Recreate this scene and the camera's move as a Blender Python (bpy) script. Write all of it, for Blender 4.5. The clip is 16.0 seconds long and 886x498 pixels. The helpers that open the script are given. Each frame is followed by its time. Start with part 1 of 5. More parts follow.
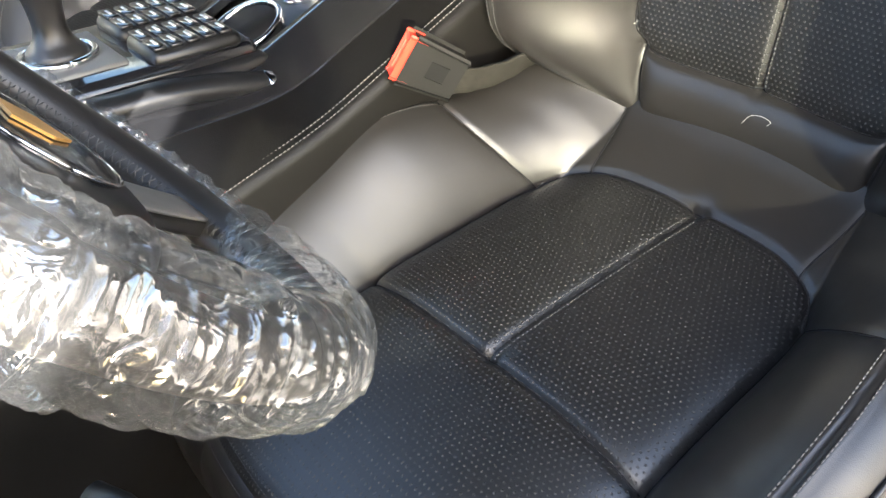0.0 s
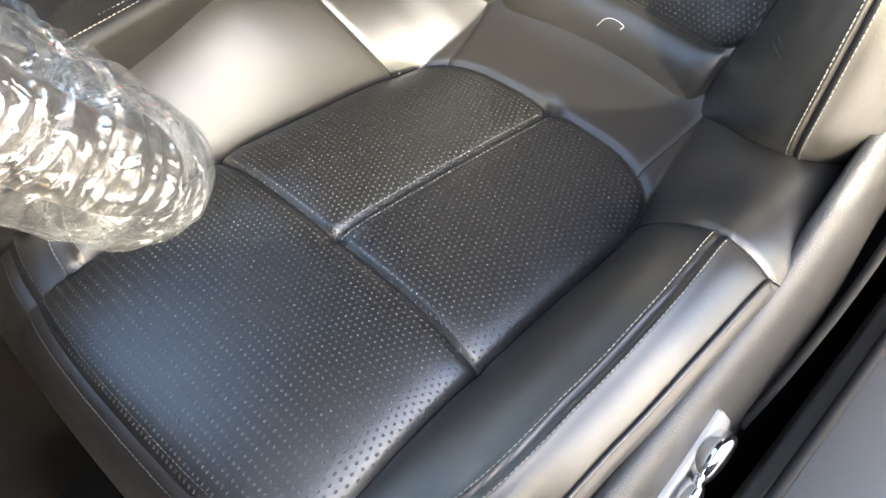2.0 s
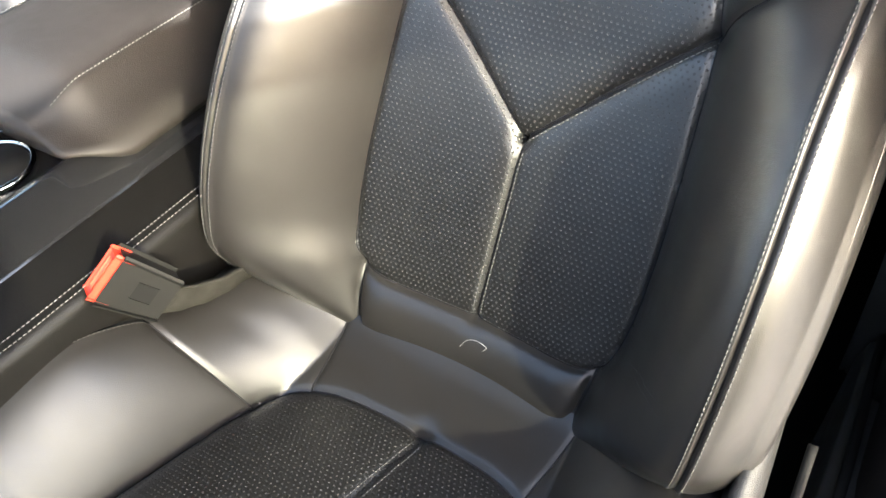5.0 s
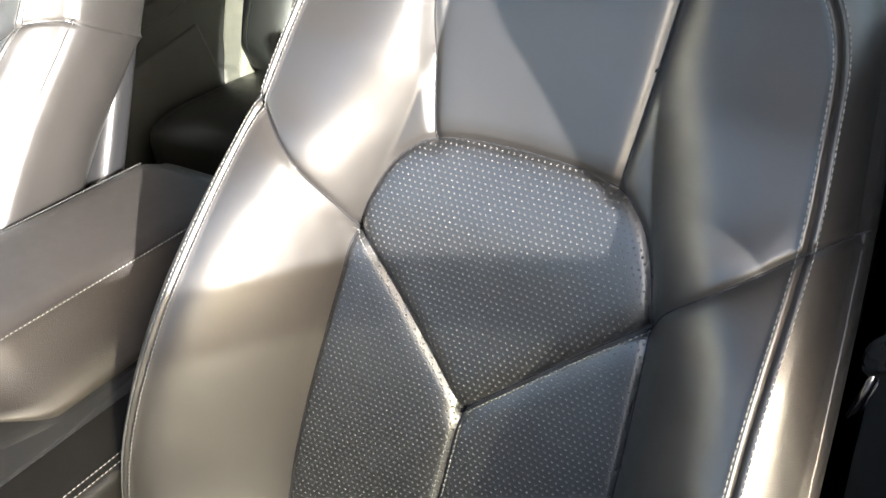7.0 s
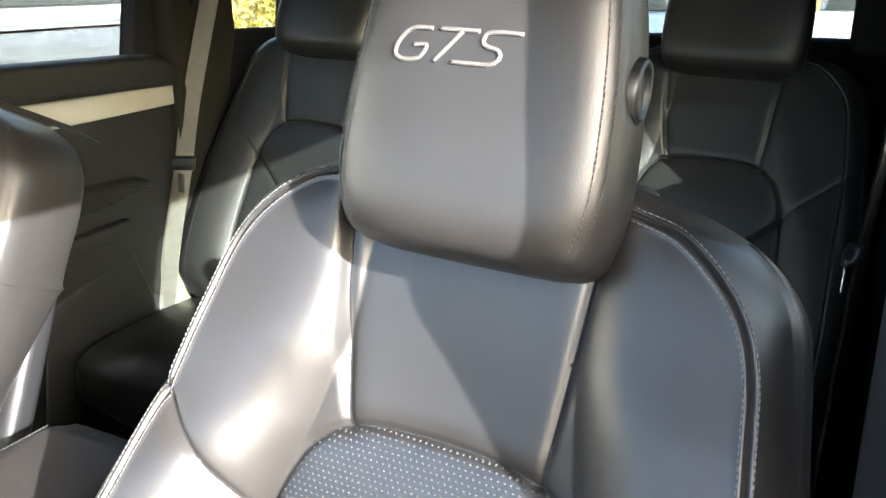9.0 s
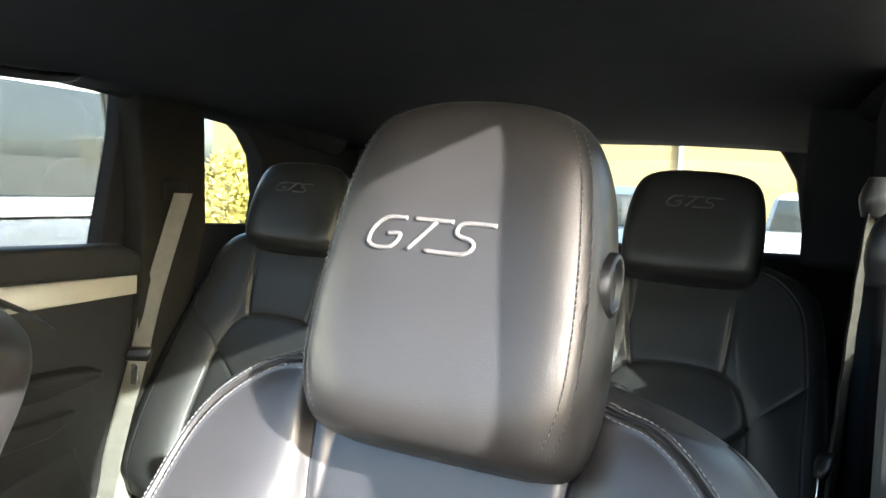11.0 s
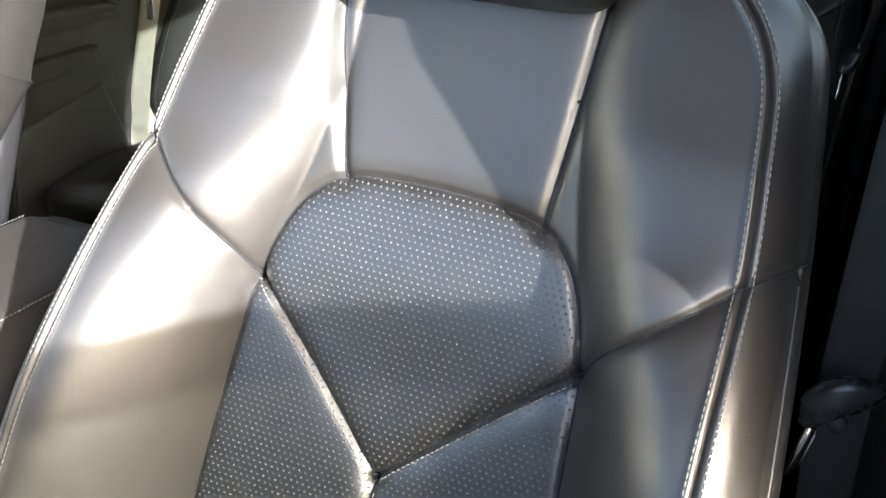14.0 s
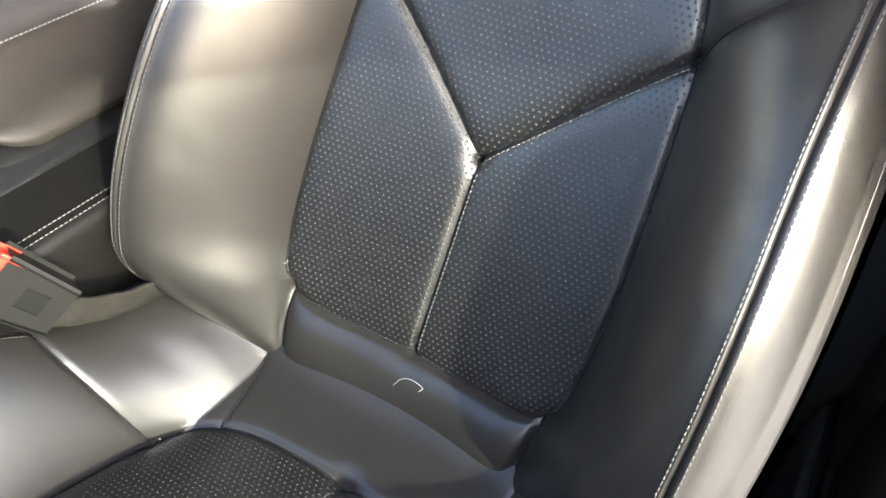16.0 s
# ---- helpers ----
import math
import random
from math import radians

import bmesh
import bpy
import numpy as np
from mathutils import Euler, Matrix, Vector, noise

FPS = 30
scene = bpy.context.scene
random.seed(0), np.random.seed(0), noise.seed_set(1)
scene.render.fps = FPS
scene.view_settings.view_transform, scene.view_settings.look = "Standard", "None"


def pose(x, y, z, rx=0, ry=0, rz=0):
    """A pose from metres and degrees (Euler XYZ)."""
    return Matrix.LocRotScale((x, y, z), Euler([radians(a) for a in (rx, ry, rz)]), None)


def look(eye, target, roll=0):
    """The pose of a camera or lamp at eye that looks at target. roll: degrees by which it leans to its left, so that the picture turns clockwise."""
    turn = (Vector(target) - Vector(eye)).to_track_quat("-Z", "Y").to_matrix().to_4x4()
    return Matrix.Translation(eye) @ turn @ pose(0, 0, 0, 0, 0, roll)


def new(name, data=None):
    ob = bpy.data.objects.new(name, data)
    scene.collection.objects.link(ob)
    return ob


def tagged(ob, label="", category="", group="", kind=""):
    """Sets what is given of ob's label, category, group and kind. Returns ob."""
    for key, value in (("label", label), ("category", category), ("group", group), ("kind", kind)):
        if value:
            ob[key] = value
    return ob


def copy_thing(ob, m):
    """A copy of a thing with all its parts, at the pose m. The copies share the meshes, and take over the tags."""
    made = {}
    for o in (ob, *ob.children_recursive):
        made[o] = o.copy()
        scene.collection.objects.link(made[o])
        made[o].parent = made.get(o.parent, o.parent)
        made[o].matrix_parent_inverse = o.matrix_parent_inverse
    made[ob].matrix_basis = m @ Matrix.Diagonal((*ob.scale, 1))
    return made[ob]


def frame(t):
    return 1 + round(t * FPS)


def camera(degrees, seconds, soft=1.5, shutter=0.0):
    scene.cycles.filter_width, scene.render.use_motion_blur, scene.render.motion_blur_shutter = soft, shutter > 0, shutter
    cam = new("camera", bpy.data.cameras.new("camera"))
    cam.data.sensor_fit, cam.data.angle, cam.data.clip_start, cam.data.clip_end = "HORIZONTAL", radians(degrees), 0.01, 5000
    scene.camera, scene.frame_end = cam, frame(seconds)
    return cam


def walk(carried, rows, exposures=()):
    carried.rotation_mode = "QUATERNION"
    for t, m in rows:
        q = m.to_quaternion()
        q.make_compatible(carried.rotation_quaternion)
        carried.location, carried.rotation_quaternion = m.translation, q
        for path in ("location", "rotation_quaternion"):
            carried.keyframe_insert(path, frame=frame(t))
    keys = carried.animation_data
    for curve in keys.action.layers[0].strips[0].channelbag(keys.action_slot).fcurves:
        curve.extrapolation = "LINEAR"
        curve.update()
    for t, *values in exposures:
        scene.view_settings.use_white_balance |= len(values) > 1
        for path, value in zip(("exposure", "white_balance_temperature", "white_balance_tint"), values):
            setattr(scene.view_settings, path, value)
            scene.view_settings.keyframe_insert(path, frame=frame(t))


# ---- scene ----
cam = camera(57.4, 16.0)
PATH = [
    (0, (0.378, -0.132, 1.354), (-0.867, 0.344, -0.137), -28.8),
    (0.5, (0.391, -0.148, 1.337), (-0.701, 0.325, -0.271), -23.9),
    (1, (0.396, -0.157, 1.322), (-0.541, 0.387, -0.359), -17.4),
    (1.5, (0.395, -0.16, 1.322), (-0.508, 0.414, -0.367), -15.7),
    (2, (0.394, -0.153, 1.325), (-0.514, 0.443, -0.355), -15.9),
    (2.5, (0.389, -0.139, 1.332), (-0.543, 0.541, -0.302), -15.9),
    (3, (0.376, -0.115, 1.331), (-0.557, 0.687, -0.246), -14.3),
    (3.2, (0.373, -0.108, 1.331), (-0.557, 0.733, -0.226), -13.8),
    (5.3, (0.302, -0.056, 1.394), (-0.533, 1.16, 0.043), -2.8),
    (5.5, (0.305, -0.043, 1.398), (-0.558, 1.214, 0.103), -2.6),
    (6, (0.304, -0.027, 1.413), (-0.577, 1.326, 0.232), -1.4),
    (6.5, (0.3, -0.016, 1.427), (-0.588, 1.378, 0.3), -1.2),
    (7, (0.296, -0.004, 1.44), (-0.595, 1.435, 0.375), -1.1),
    (7.5, (0.297, 0.009, 1.451), (-0.601, 1.501, 0.466), -1.2),
    (8, (0.299, 0.036, 1.47), (-0.607, 1.578, 0.575), -1.4),
    (8.5, (0.294, 0.05, 1.49), (-0.603, 1.666, 0.727), -0.9),
    (9, (0.294, 0.06, 1.503), (-0.588, 1.736, 0.864), -0.1),
    (9.5, (0.288, 0.064, 1.511), (-0.568, 1.797, 0.999), 1.2),
    (9.7, (0.288, 0.067, 1.509), (-0.568, 1.816, 1.051), 1.5),
    (10.75, (0.284, 0.068, 1.497), (-0.567, 1.872, 1.349), 2.0),
    (11.8, (0.279, 0.07, 1.474), (-0.554, 1.872, 1.235), 2.4),
    (12, (0.28, 0.067, 1.475), (-0.55, 1.856, 1.138), 1.7),
    (12.5, (0.283, 0.052, 1.451), (-0.521, 1.791, 0.878), 1.5),
    (13, (0.292, 0.048, 1.421), (-0.512, 1.726, 0.686), 0.9),
    (13.5, (0.29, 0.039, 1.404), (-0.494, 1.682, 0.575), 1.3),
    (14, (0.283, 0.032, 1.388), (-0.483, 1.645, 0.488), 1.7),
    (14.5, (0.281, 0.021, 1.368), (-0.466, 1.576, 0.355), 2.0),
    (15, (0.283, 0.01, 1.35), (-0.46, 1.479, 0.214), 1.9),
    (15.5, (0.263, -0.02, 1.34), (-0.424, 1.381, 0.089), 3.0),
    (16, (0.276, -0.045, 1.315), (-0.457, 1.272, 0.0), 4.0),
]
walk(cam, [(t, look(eye, target, roll)) for t, eye, target, roll in PATH],
     exposures=[(0, 3.7, 6000, 10), (0.8, 4.25, 6100, 10), (1.5, 4.6, 6250, 10), (3, 4.2, 6100, 10), (5.5, 3.8, 6000, 10), (7.5, 3.85, 6000, 10), (9.5, 4.0, 5750, 10), (12, 4.05, 5700, 10), (14, 3.9, 5800, 10), (16, 3.85, 5700, 10)])

# ---------------------------------------------------------------- light
SUN_TO = Vector((2.2, -1.06, 1.0)).normalized()  # low, ahead and to the driver's side, through the open door
world = bpy.data.worlds.new("sky_world")
scene.world = world
world.use_nodes = True
wn = world.node_tree.nodes
sky = wn.new("ShaderNodeTexSky")
sky.sky_type, sky.sun_disc = "NISHITA", False
sky.air_density, sky.dust_density, sky.ozone_density = 1.0, 5.0, 0.8
sky.sun_elevation = math.asin(SUN_TO.z)
sky.sun_rotation = math.atan2(SUN_TO.x, SUN_TO.y)
wn["Background"].inputs[1].default_value = 0.15
world.node_tree.links.new(sky.outputs[0], wn["Background"].inputs[0])
sun = new("sun", bpy.data.lights.new("sun", "SUN"))
sun.data.energy, sun.data.angle, sun.data.color = 3.6, radians(0.55), (1.0, 0.93, 0.83)
sun.matrix_world = look(SUN_TO * 20, (0, 0, 0))


# ---------------------------------------------------------------- materials
def material(name, base, rough=0.5, metal=0.0, bump=0.0, scale=300.0, vary=0.15, vary_scale=9.0, spec=0.5,
             dots=0.0, rough_vary=0.08, coat=0.0, sheen=0.0, kind="noise", wrinkle=0.07):
    """A surface with colour drift, roughness drift, fine relief and, where asked, punched holes laid out on the UV map."""
    m = bpy.data.materials.new(name)
    m.use_nodes = True
    nt = m.node_tree
    N, L = nt.nodes, nt.links
    p = N["Principled BSDF"]
    p.inputs["Metallic"].default_value = metal
    p.inputs["Specular IOR Level"].default_value = spec
    p.inputs["Coat Weight"].default_value = coat
    p.inputs["Sheen Weight"].default_value = sheen
    tc = N.new("ShaderNodeTexCoord")
    big = N.new("ShaderNodeTexNoise")
    big.inputs["Scale"].default_value, big.inputs["Detail"].default_value = vary_scale, 4
    L.new(tc.outputs["Object"], big.inputs["Vector"])
    ramp = N.new("ShaderNodeMix")
    ramp.data_type = "RGBA"
    ramp.inputs["A"].default_value = (*[c * (1 - vary) for c in base], 1)
    ramp.inputs["B"].default_value = (*[c * (1 + vary) for c in base], 1)
    L.new(big.outputs["Fac"], ramp.inputs["Factor"])
    colour = ramp.outputs["Result"]
    rr = N.new("ShaderNodeMapRange")
    rr.inputs["To Min"].default_value, rr.inputs["To Max"].default_value = max(0.02, rough - rough_vary), rough + rough_vary
    mid = N.new("ShaderNodeTexNoise")
    mid.inputs["Scale"].default_value, mid.inputs["Detail"].default_value = vary_scale * 5, 5
    L.new(tc.outputs["Object"], mid.inputs["Vector"])
    L.new(mid.outputs["Fac"], rr.inputs["Value"])
    L.new(rr.outputs["Result"], p.inputs["Roughness"])
    normal = None
    if bump:
        if kind == "leather":
            fine = N.new("ShaderNodeTexVoronoi")
            fine.inputs["Scale"].default_value = scale
            out = fine.outputs["Distance"]
        else:
            fine = N.new("ShaderNodeTexNoise")
            fine.inputs["Scale"].default_value, fine.inputs["Detail"].default_value = scale, 3
            out = fine.outputs["Fac"]
        L.new(tc.outputs["Object"], fine.inputs["Vector"])
        b = N.new("ShaderNodeBump")
        b.inputs["Strength"].default_value, b.inputs["Distance"].default_value = bump, 0.0006
        L.new(out, b.inputs["Height"])
        normal = b.outputs["Normal"]
        if kind == "leather":
            # soft wrinkles and pulls, stretched and uneven
            wr = N.new("ShaderNodeTexNoise")
            wr.inputs["Scale"].default_value, wr.inputs["Detail"].default_value = 38, 5
            wr.inputs["Roughness"].default_value, wr.inputs["Distortion"].default_value = 0.62, 1.4
            L.new(tc.outputs["Object"], wr.inputs["Vector"])
            wb = N.new("ShaderNodeBump")
            wb.inputs["Strength"].default_value, wb.inputs["Distance"].default_value = wrinkle, 0.0022
            L.new(wr.outputs["Fac"], wb.inputs["Height"])
            L.new(normal, wb.inputs["Normal"])
            normal = wb.outputs["Normal"]
    if dots:
        uv = N.new("ShaderNodeUVMap")
        sep = N.new("ShaderNodeSeparateXYZ")
        L.new(uv.outputs["UV"], sep.inputs[0])

        def op(kind_, a, c, d=None):
            n = N.new("ShaderNodeMath")
            n.operation = kind_
            for k, val in enumerate((a, c, d)):
                if val is None:
                    continue
                if isinstance(val, (int, float)):
                    n.inputs[k].default_value = val
                else:
                    L.new(val, n.inputs[k])
            return n.outputs[0]

        gx, gy = 1 / dots, 1 / (dots * 0.9)
        row = op("MULTIPLY", sep.outputs["Y"], gy)
        odd = op("MULTIPLY", op("MODULO", op("FLOOR", row, 0), 2.0), 0.5)
        col = op("ADD", op("MULTIPLY", sep.outputs["X"], gx), odd)
        fx = op("SUBTRACT", op("FRACT", col, 0), 0.5)
        fy = op("MULTIPLY", op("SUBTRACT", op("FRACT", row, 0), 0.5), 0.9)
        dist = op("SQRT", op("ADD", op("MULTIPLY", fx, fx), op("MULTIPLY", fy, fy)), 0)
        hole = N.new("ShaderNodeMapRange")
        hole.interpolation_type = "SMOOTHSTEP"
        hole.inputs["From Min"].default_value, hole.inputs["From Max"].default_value = 0.13, 0.185
        L.new(dist, hole.inputs["Value"])
        lip = N.new("ShaderNodeBump")
        lip.inputs["Strength"].default_value, lip.inputs["Distance"].default_value = 1.0, 0.0012
        L.new(hole.outputs["Result"], lip.inputs["Height"])
        if normal:
            L.new(normal, lip.inputs["Normal"])
        normal = lip.outputs["Normal"]
        hm = N.new("ShaderNodeMix")
        hm.data_type = "RGBA"
        hm.inputs["A"].default_value = (0.066, 0.064, 0.062, 1)
        L.new(hole.outputs["Result"], hm.inputs["Factor"])
        L.new(colour, hm.inputs["B"])
        colour = hm.outputs["Result"]
        hr = N.new("ShaderNodeMix")
        hr.inputs["A"].default_value = 0.95
        L.new(hole.outputs["Result"], hr.inputs["Factor"])
        L.new(rr.outputs["Result"], hr.inputs["B"])
        L.new(hr.outputs["Result"], p.inputs["Roughness"])
        hs = N.new("ShaderNodeMath")
        hs.operation = "MULTIPLY"
        hs.inputs[1].default_value = spec
        L.new(hole.outputs["Result"], hs.inputs[0])
        L.new(hs.outputs[0], p.inputs["Specular IOR Level"])
    if normal:
        L.new(normal, p.inputs["Normal"])
    L.new(colour, p.inputs["Base Color"])
    return m


LEATHER = material("black_leather", (0.0160, 0.0149, 0.0139), 0.36, bump=0.15, scale=1300, vary=0.3, kind="leather", spec=0.56, rough_vary=0.08)
PERF = material("perforated_leather", (0.0085, 0.0085, 0.0085), 0.38, bump=0.2, scale=1100, dots=0.0058, kind="leather", spec=0.80)
FLANK = material("console_leather", (0.0060, 0.0056, 0.0052), 0.42, bump=0.25, scale=1000, vary=0.3, vary_scale=12, kind="leather", spec=0.22)
REAR_LEATHER = material("rear_leather", (0.018, 0.0186, 0.0182), 0.36, bump=0.2, scale=900, kind="leather", spec=0.30)
THREAD = material("grey_thread", (0.115, 0.112, 0.105), 0.6, bump=0.4, scale=2500, vary=0.2, vary_scale=60)
EMBROID = material("silver_embroidery", (0.080, 0.074, 0.070), 0.45, bump=0.6, scale=1800, vary=0.25, vary_scale=200, spec=0.6)
DARK_THREAD = material("dark_thread", (0.040, 0.040, 0.040), 0.6, bump=0.4, scale=2500, vary_scale=60)
PLASTIC = material("grained_plastic", (0.046, 0.045, 0.043), 0.5, bump=0.5, scale=900, kind="leather", spec=0.3, wrinkle=0.03)
SATIN = material("satin_black_plastic", (0.010, 0.010, 0.0105), 0.35, bump=0.05, scale=900)
BUCKLE = material("buckle_plastic", (0.009, 0.009, 0.0085), 0.55, bump=0.3, scale=900, spec=0.25)
PALE_RED = material("pale_red_inset", (0.80, 0.16, 0.08), 0.3, vary=0.1)
RED = material("red_button", (0.78, 0.05, 0.025), 0.35, vary=0.1)
CHROME = material("chrome", (0.75, 0.75, 0.76), 0.12, metal=1.0, vary=0.03)
SILVER = material("satin_silver", (0.62, 0.61, 0.58), 0.3, metal=0.8, vary=0.05)
ALU = material("brushed_plate", (0.17, 0.167, 0.16), 0.48, metal=0.35, vary=0.06)
PALE_TRIM = material("pale_trim", (0.55, 0.53, 0.45), 0.35, metal=0.5, vary=0.08)
GLOSS = material("gloss_black", (0.012, 0.012, 0.013), 0.12, vary=0.1, coat=0.3)
LINING = material("black_lining", (0.016, 0.016, 0.0175), 0.9, bump=0.7, scale=700, spec=0.06)
PILLAR = material("suede_pillar", (0.014, 0.0135, 0.0115), 0.9, bump=0.8, scale=500, spec=0.1, vary=0.3, vary_scale=14)
DOORSKIN = material("door_skin", (0.0080, 0.0084, 0.0078), 0.6, bump=0.5, scale=700, kind="leather")
CARPET = material("black_carpet", (0.008, 0.008, 0.008), 0.95, bump=1.0, scale=900, spec=0.05)
WEB = material("belt_webbing", (0.11, 0.107, 0.09), 0.7, bump=0.7, scale=1400, vary=0.25, vary_scale=40)
BLACK_WEB = material("black_webbing", (0.038, 0.039, 0.037), 0.6, bump=0.7, scale=1400, spec=0.3)
TONGUE_GREY = material("tongue_plastic", (0.036, 0.037, 0.037), 0.28, bump=0.2, scale=900, spec=0.5)
RUBBER = material("rubber", (0.008, 0.008, 0.008), 0.7, spec=0.15)
PAINT = material("dark_car_paint", (0.03, 0.032, 0.036), 0.25, coat=0.6)
SIDE_TRIM = material("seat_side_plastic", (0.022, 0.0215, 0.021), 0.40, bump=0.5, scale=950, kind="leather", spec=0.36, wrinkle=0.02)
SUEDE = material("worn_leather_lid", (0.022, 0.0195, 0.0175), 0.45, bump=0.3, scale=900, vary=0.3, vary_scale=16, kind="leather", spec=0.3)


def clear_film(name, tint, gloss_rough, crinkle, haze=0.0, gloss=0.06):
    """Thin clear plastic or glass: lets light through, with some gloss."""
    m = bpy.data.materials.new(name)
    m.use_nodes = True
    nt = m.node_tree
    N, L = nt.nodes, nt.links
    N.remove(N["Principled BSDF"])
    out = N["Material Output"]
    tr, gl, mix = N.new("ShaderNodeBsdfTransparent"), N.new("ShaderNodeBsdfGlossy"), N.new("ShaderNodeMixShader")
    tr.inputs[0].default_value = (*tint, 1)
    gl.inputs["Roughness"].default_value = gloss_rough
    mix.inputs[0].default_value = gloss
    if crinkle:
        tc = N.new("ShaderNodeTexCoord")
        n1 = N.new("ShaderNodeTexNoise")
        n1.inputs["Scale"].default_value, n1.inputs["Detail"].default_value, n1.inputs["Distortion"].default_value = crinkle, 2, 1.2
        L.new(tc.outputs["Object"], n1.inputs["Vector"])
        b = N.new("ShaderNodeBump")
        b.inputs["Strength"].default_value, b.inputs["Distance"].default_value = 0.8, 0.005
        L.new(n1.outputs["Fac"], b.inputs["Height"])
        L.new(b.outputs["Normal"], gl.inputs["Normal"])
        # crumpled ridges show more gloss than the smooth parts between
        rg = N.new("ShaderNodeMapRange")
        rg.inputs["From Min"].default_value, rg.inputs["From Max"].default_value = 0.42, 0.68
        rg.inputs["To Min"].default_value, rg.inputs["To Max"].default_value = gloss * 0.35, gloss * 2.2
        L.new(n1.outputs["Fac"], rg.inputs["Value"])
        L.new(rg.outputs["Result"], mix.inputs[0])
    L.new(tr.outputs[0], mix.inputs[1])
    L.new(gl.outputs[0], mix.inputs[2])
    top = mix.outputs[0]
    if haze:
        tl, df, hz, fin = N.new("ShaderNodeBsdfTranslucent"), N.new("ShaderNodeBsdfDiffuse"), N.new("ShaderNodeMixShader"), N.new("ShaderNodeMixShader")
        tl.inputs[0].default_value = df.inputs[0].default_value = (0.85, 0.87, 0.88, 1)
        L.new(tl.outputs[0], hz.inputs[1])
        L.new(df.outputs[0], hz.inputs[2])
        fin.inputs[0].default_value = haze
        L.new(top, fin.inputs[1])
        L.new(hz.outputs[0], fin.inputs[2])
        top = fin.outputs[0]
    L.new(top, out.inputs["Surface"])
    return m


GLASS = clear_film("window_glass", (0.90, 0.94, 0.92), 0.01, 0)
FILM = clear_film("clear_film", (0.96, 0.965, 0.97), 0.06, 85, 0.028, 0.17)
PRIVACY = clear_film("tinted_rear_glass", (0.60, 0.62, 0.59), 0.01, 0)
SCREEN = clear_film("windscreen_glass", (0.93, 0.95, 0.94), 0.01, 0, 0, 0.05)


# ---------------------------------------------------------------- mesh helpers
def adopt(ob, parent):
    """Parents ob, whose mesh is in the place's own coordinates."""
    ob.parent = parent
    if parent.type == "EMPTY":
        ob.matrix_parent_inverse = parent.matrix_basis.inverted()


def mesh_part(name, verts, faces, mat, parent=None, label="", uv=None, smooth=True):
    me = bpy.data.meshes.new(name)
    me.from_pydata([tuple(v) for v in verts], [], [tuple(f) for f in faces])
    if uv is not None:
        lay = me.uv_layers.new(name="UVMap")
        idx = np.empty(len(me.loops), dtype=np.int32)
        me.loops.foreach_get("vertex_index", idx)
        lay.data.foreach_set("uv", np.asarray(uv, dtype=np.float32)[idx].ravel())
    if smooth:
        me.polygons.foreach_set("use_smooth", np.ones(len(me.polygons), dtype=bool))
    me.materials.append(mat)
    me.update()
    ob = new(name, me)
    if parent is not None:
        adopt(ob, parent)
    if label:
        tagged(ob, label)
    return ob


def part(name, bm, mat, parent=None, label="", smooth=True):
    me = bpy.data.meshes.new(name)
    bmesh.ops.recalc_face_normals(bm, faces=bm.faces[:])
    bm.to_mesh(me)
    bm.free()
    if smooth:
        me.polygons.foreach_set("use_smooth", np.ones(len(me.polygons), dtype=bool))
    me.materials.append(mat)
    ob = new(name, me)
    if parent is not None:
        adopt(ob, parent)
    if label:
        tagged(ob, label)
    return ob


def thing(name, label, category, at=(0, 0, 0), group="", kind=""):
    ob = new(name)
    ob.empty_display_size = 0.05
    ob.location = at
    return tagged(ob, label, category, group, kind)


def spline(pts, n=12):
    """Catmull-Rom through the points, n steps a span, as an array."""
    p = np.array(pts, float)
    p = np.vstack([2 * p[0] - p[1], p, 2 * p[-1] - p[-2]])
    out = []
    for i in range(1, len(p) - 2):
        for k in range(n):
            t = k / n
            out.append(0.5 * ((2 * p[i]) + (p[i + 1] - p[i - 1]) * t + (2 * p[i - 1] - 5 * p[i] + 4 * p[i + 1] - p[i + 2]) * t * t
                              + (3 * p[i] - p[i - 1] - 3 * p[i + 1] + p[i + 2]) * t ** 3))
    out.append(p[-2])
    return np.array(out)


def curve_of(pairs):
    """A smooth function through (a, b) pairs."""
    s = spline(pairs, 10)
    return lambda a: np.interp(a, s[:, 0], s[:, 1])


def resample(line, step):
    line = np.array(line, float)
    seg = np.linalg.norm(np.diff(line, axis=0), axis=1)
    run = np.concatenate([[0], np.cumsum(seg)])
    at = np.arange(0, run[-1], step)
    return np.stack([np.interp(at, run, line[:, k]) for k in range(line.shape[1])], 1)


def near_line(px, py, line):
    """Distance from points to a polyline, and the nearest place on it."""
    best = np.full(px.shape, 1e9)
    bx, by = px.copy(), py.copy()
    for a, b in zip(line[:-1], line[1:]):
        d = b - a
        q = max(d @ d, 1e-12)
        t = np.clip(((px - a[0]) * d[0] + (py - a[1]) * d[1]) / q, 0, 1)
        cx, cy = a[0] + t * d[0], a[1] + t * d[1]
        e = np.hypot(px - cx, py - cy)
        hit = e < best
        best[hit], bx[hit], by[hit] = e[hit], cx[hit], cy[hit]
    return best, bx, by


def inside(px, py, poly):
    res = np.zeros(px.shape, bool)
    for (x1, y1), (x2, y2) in zip(poly, np.roll(poly, -1, axis=0)):
        if y1 == y2:
            continue
        cross = ((y1 > py) != (y2 > py)) & (px < (x2 - x1) * (py - y1) / (y2 - y1) + x1)
        res ^= cross
    return res


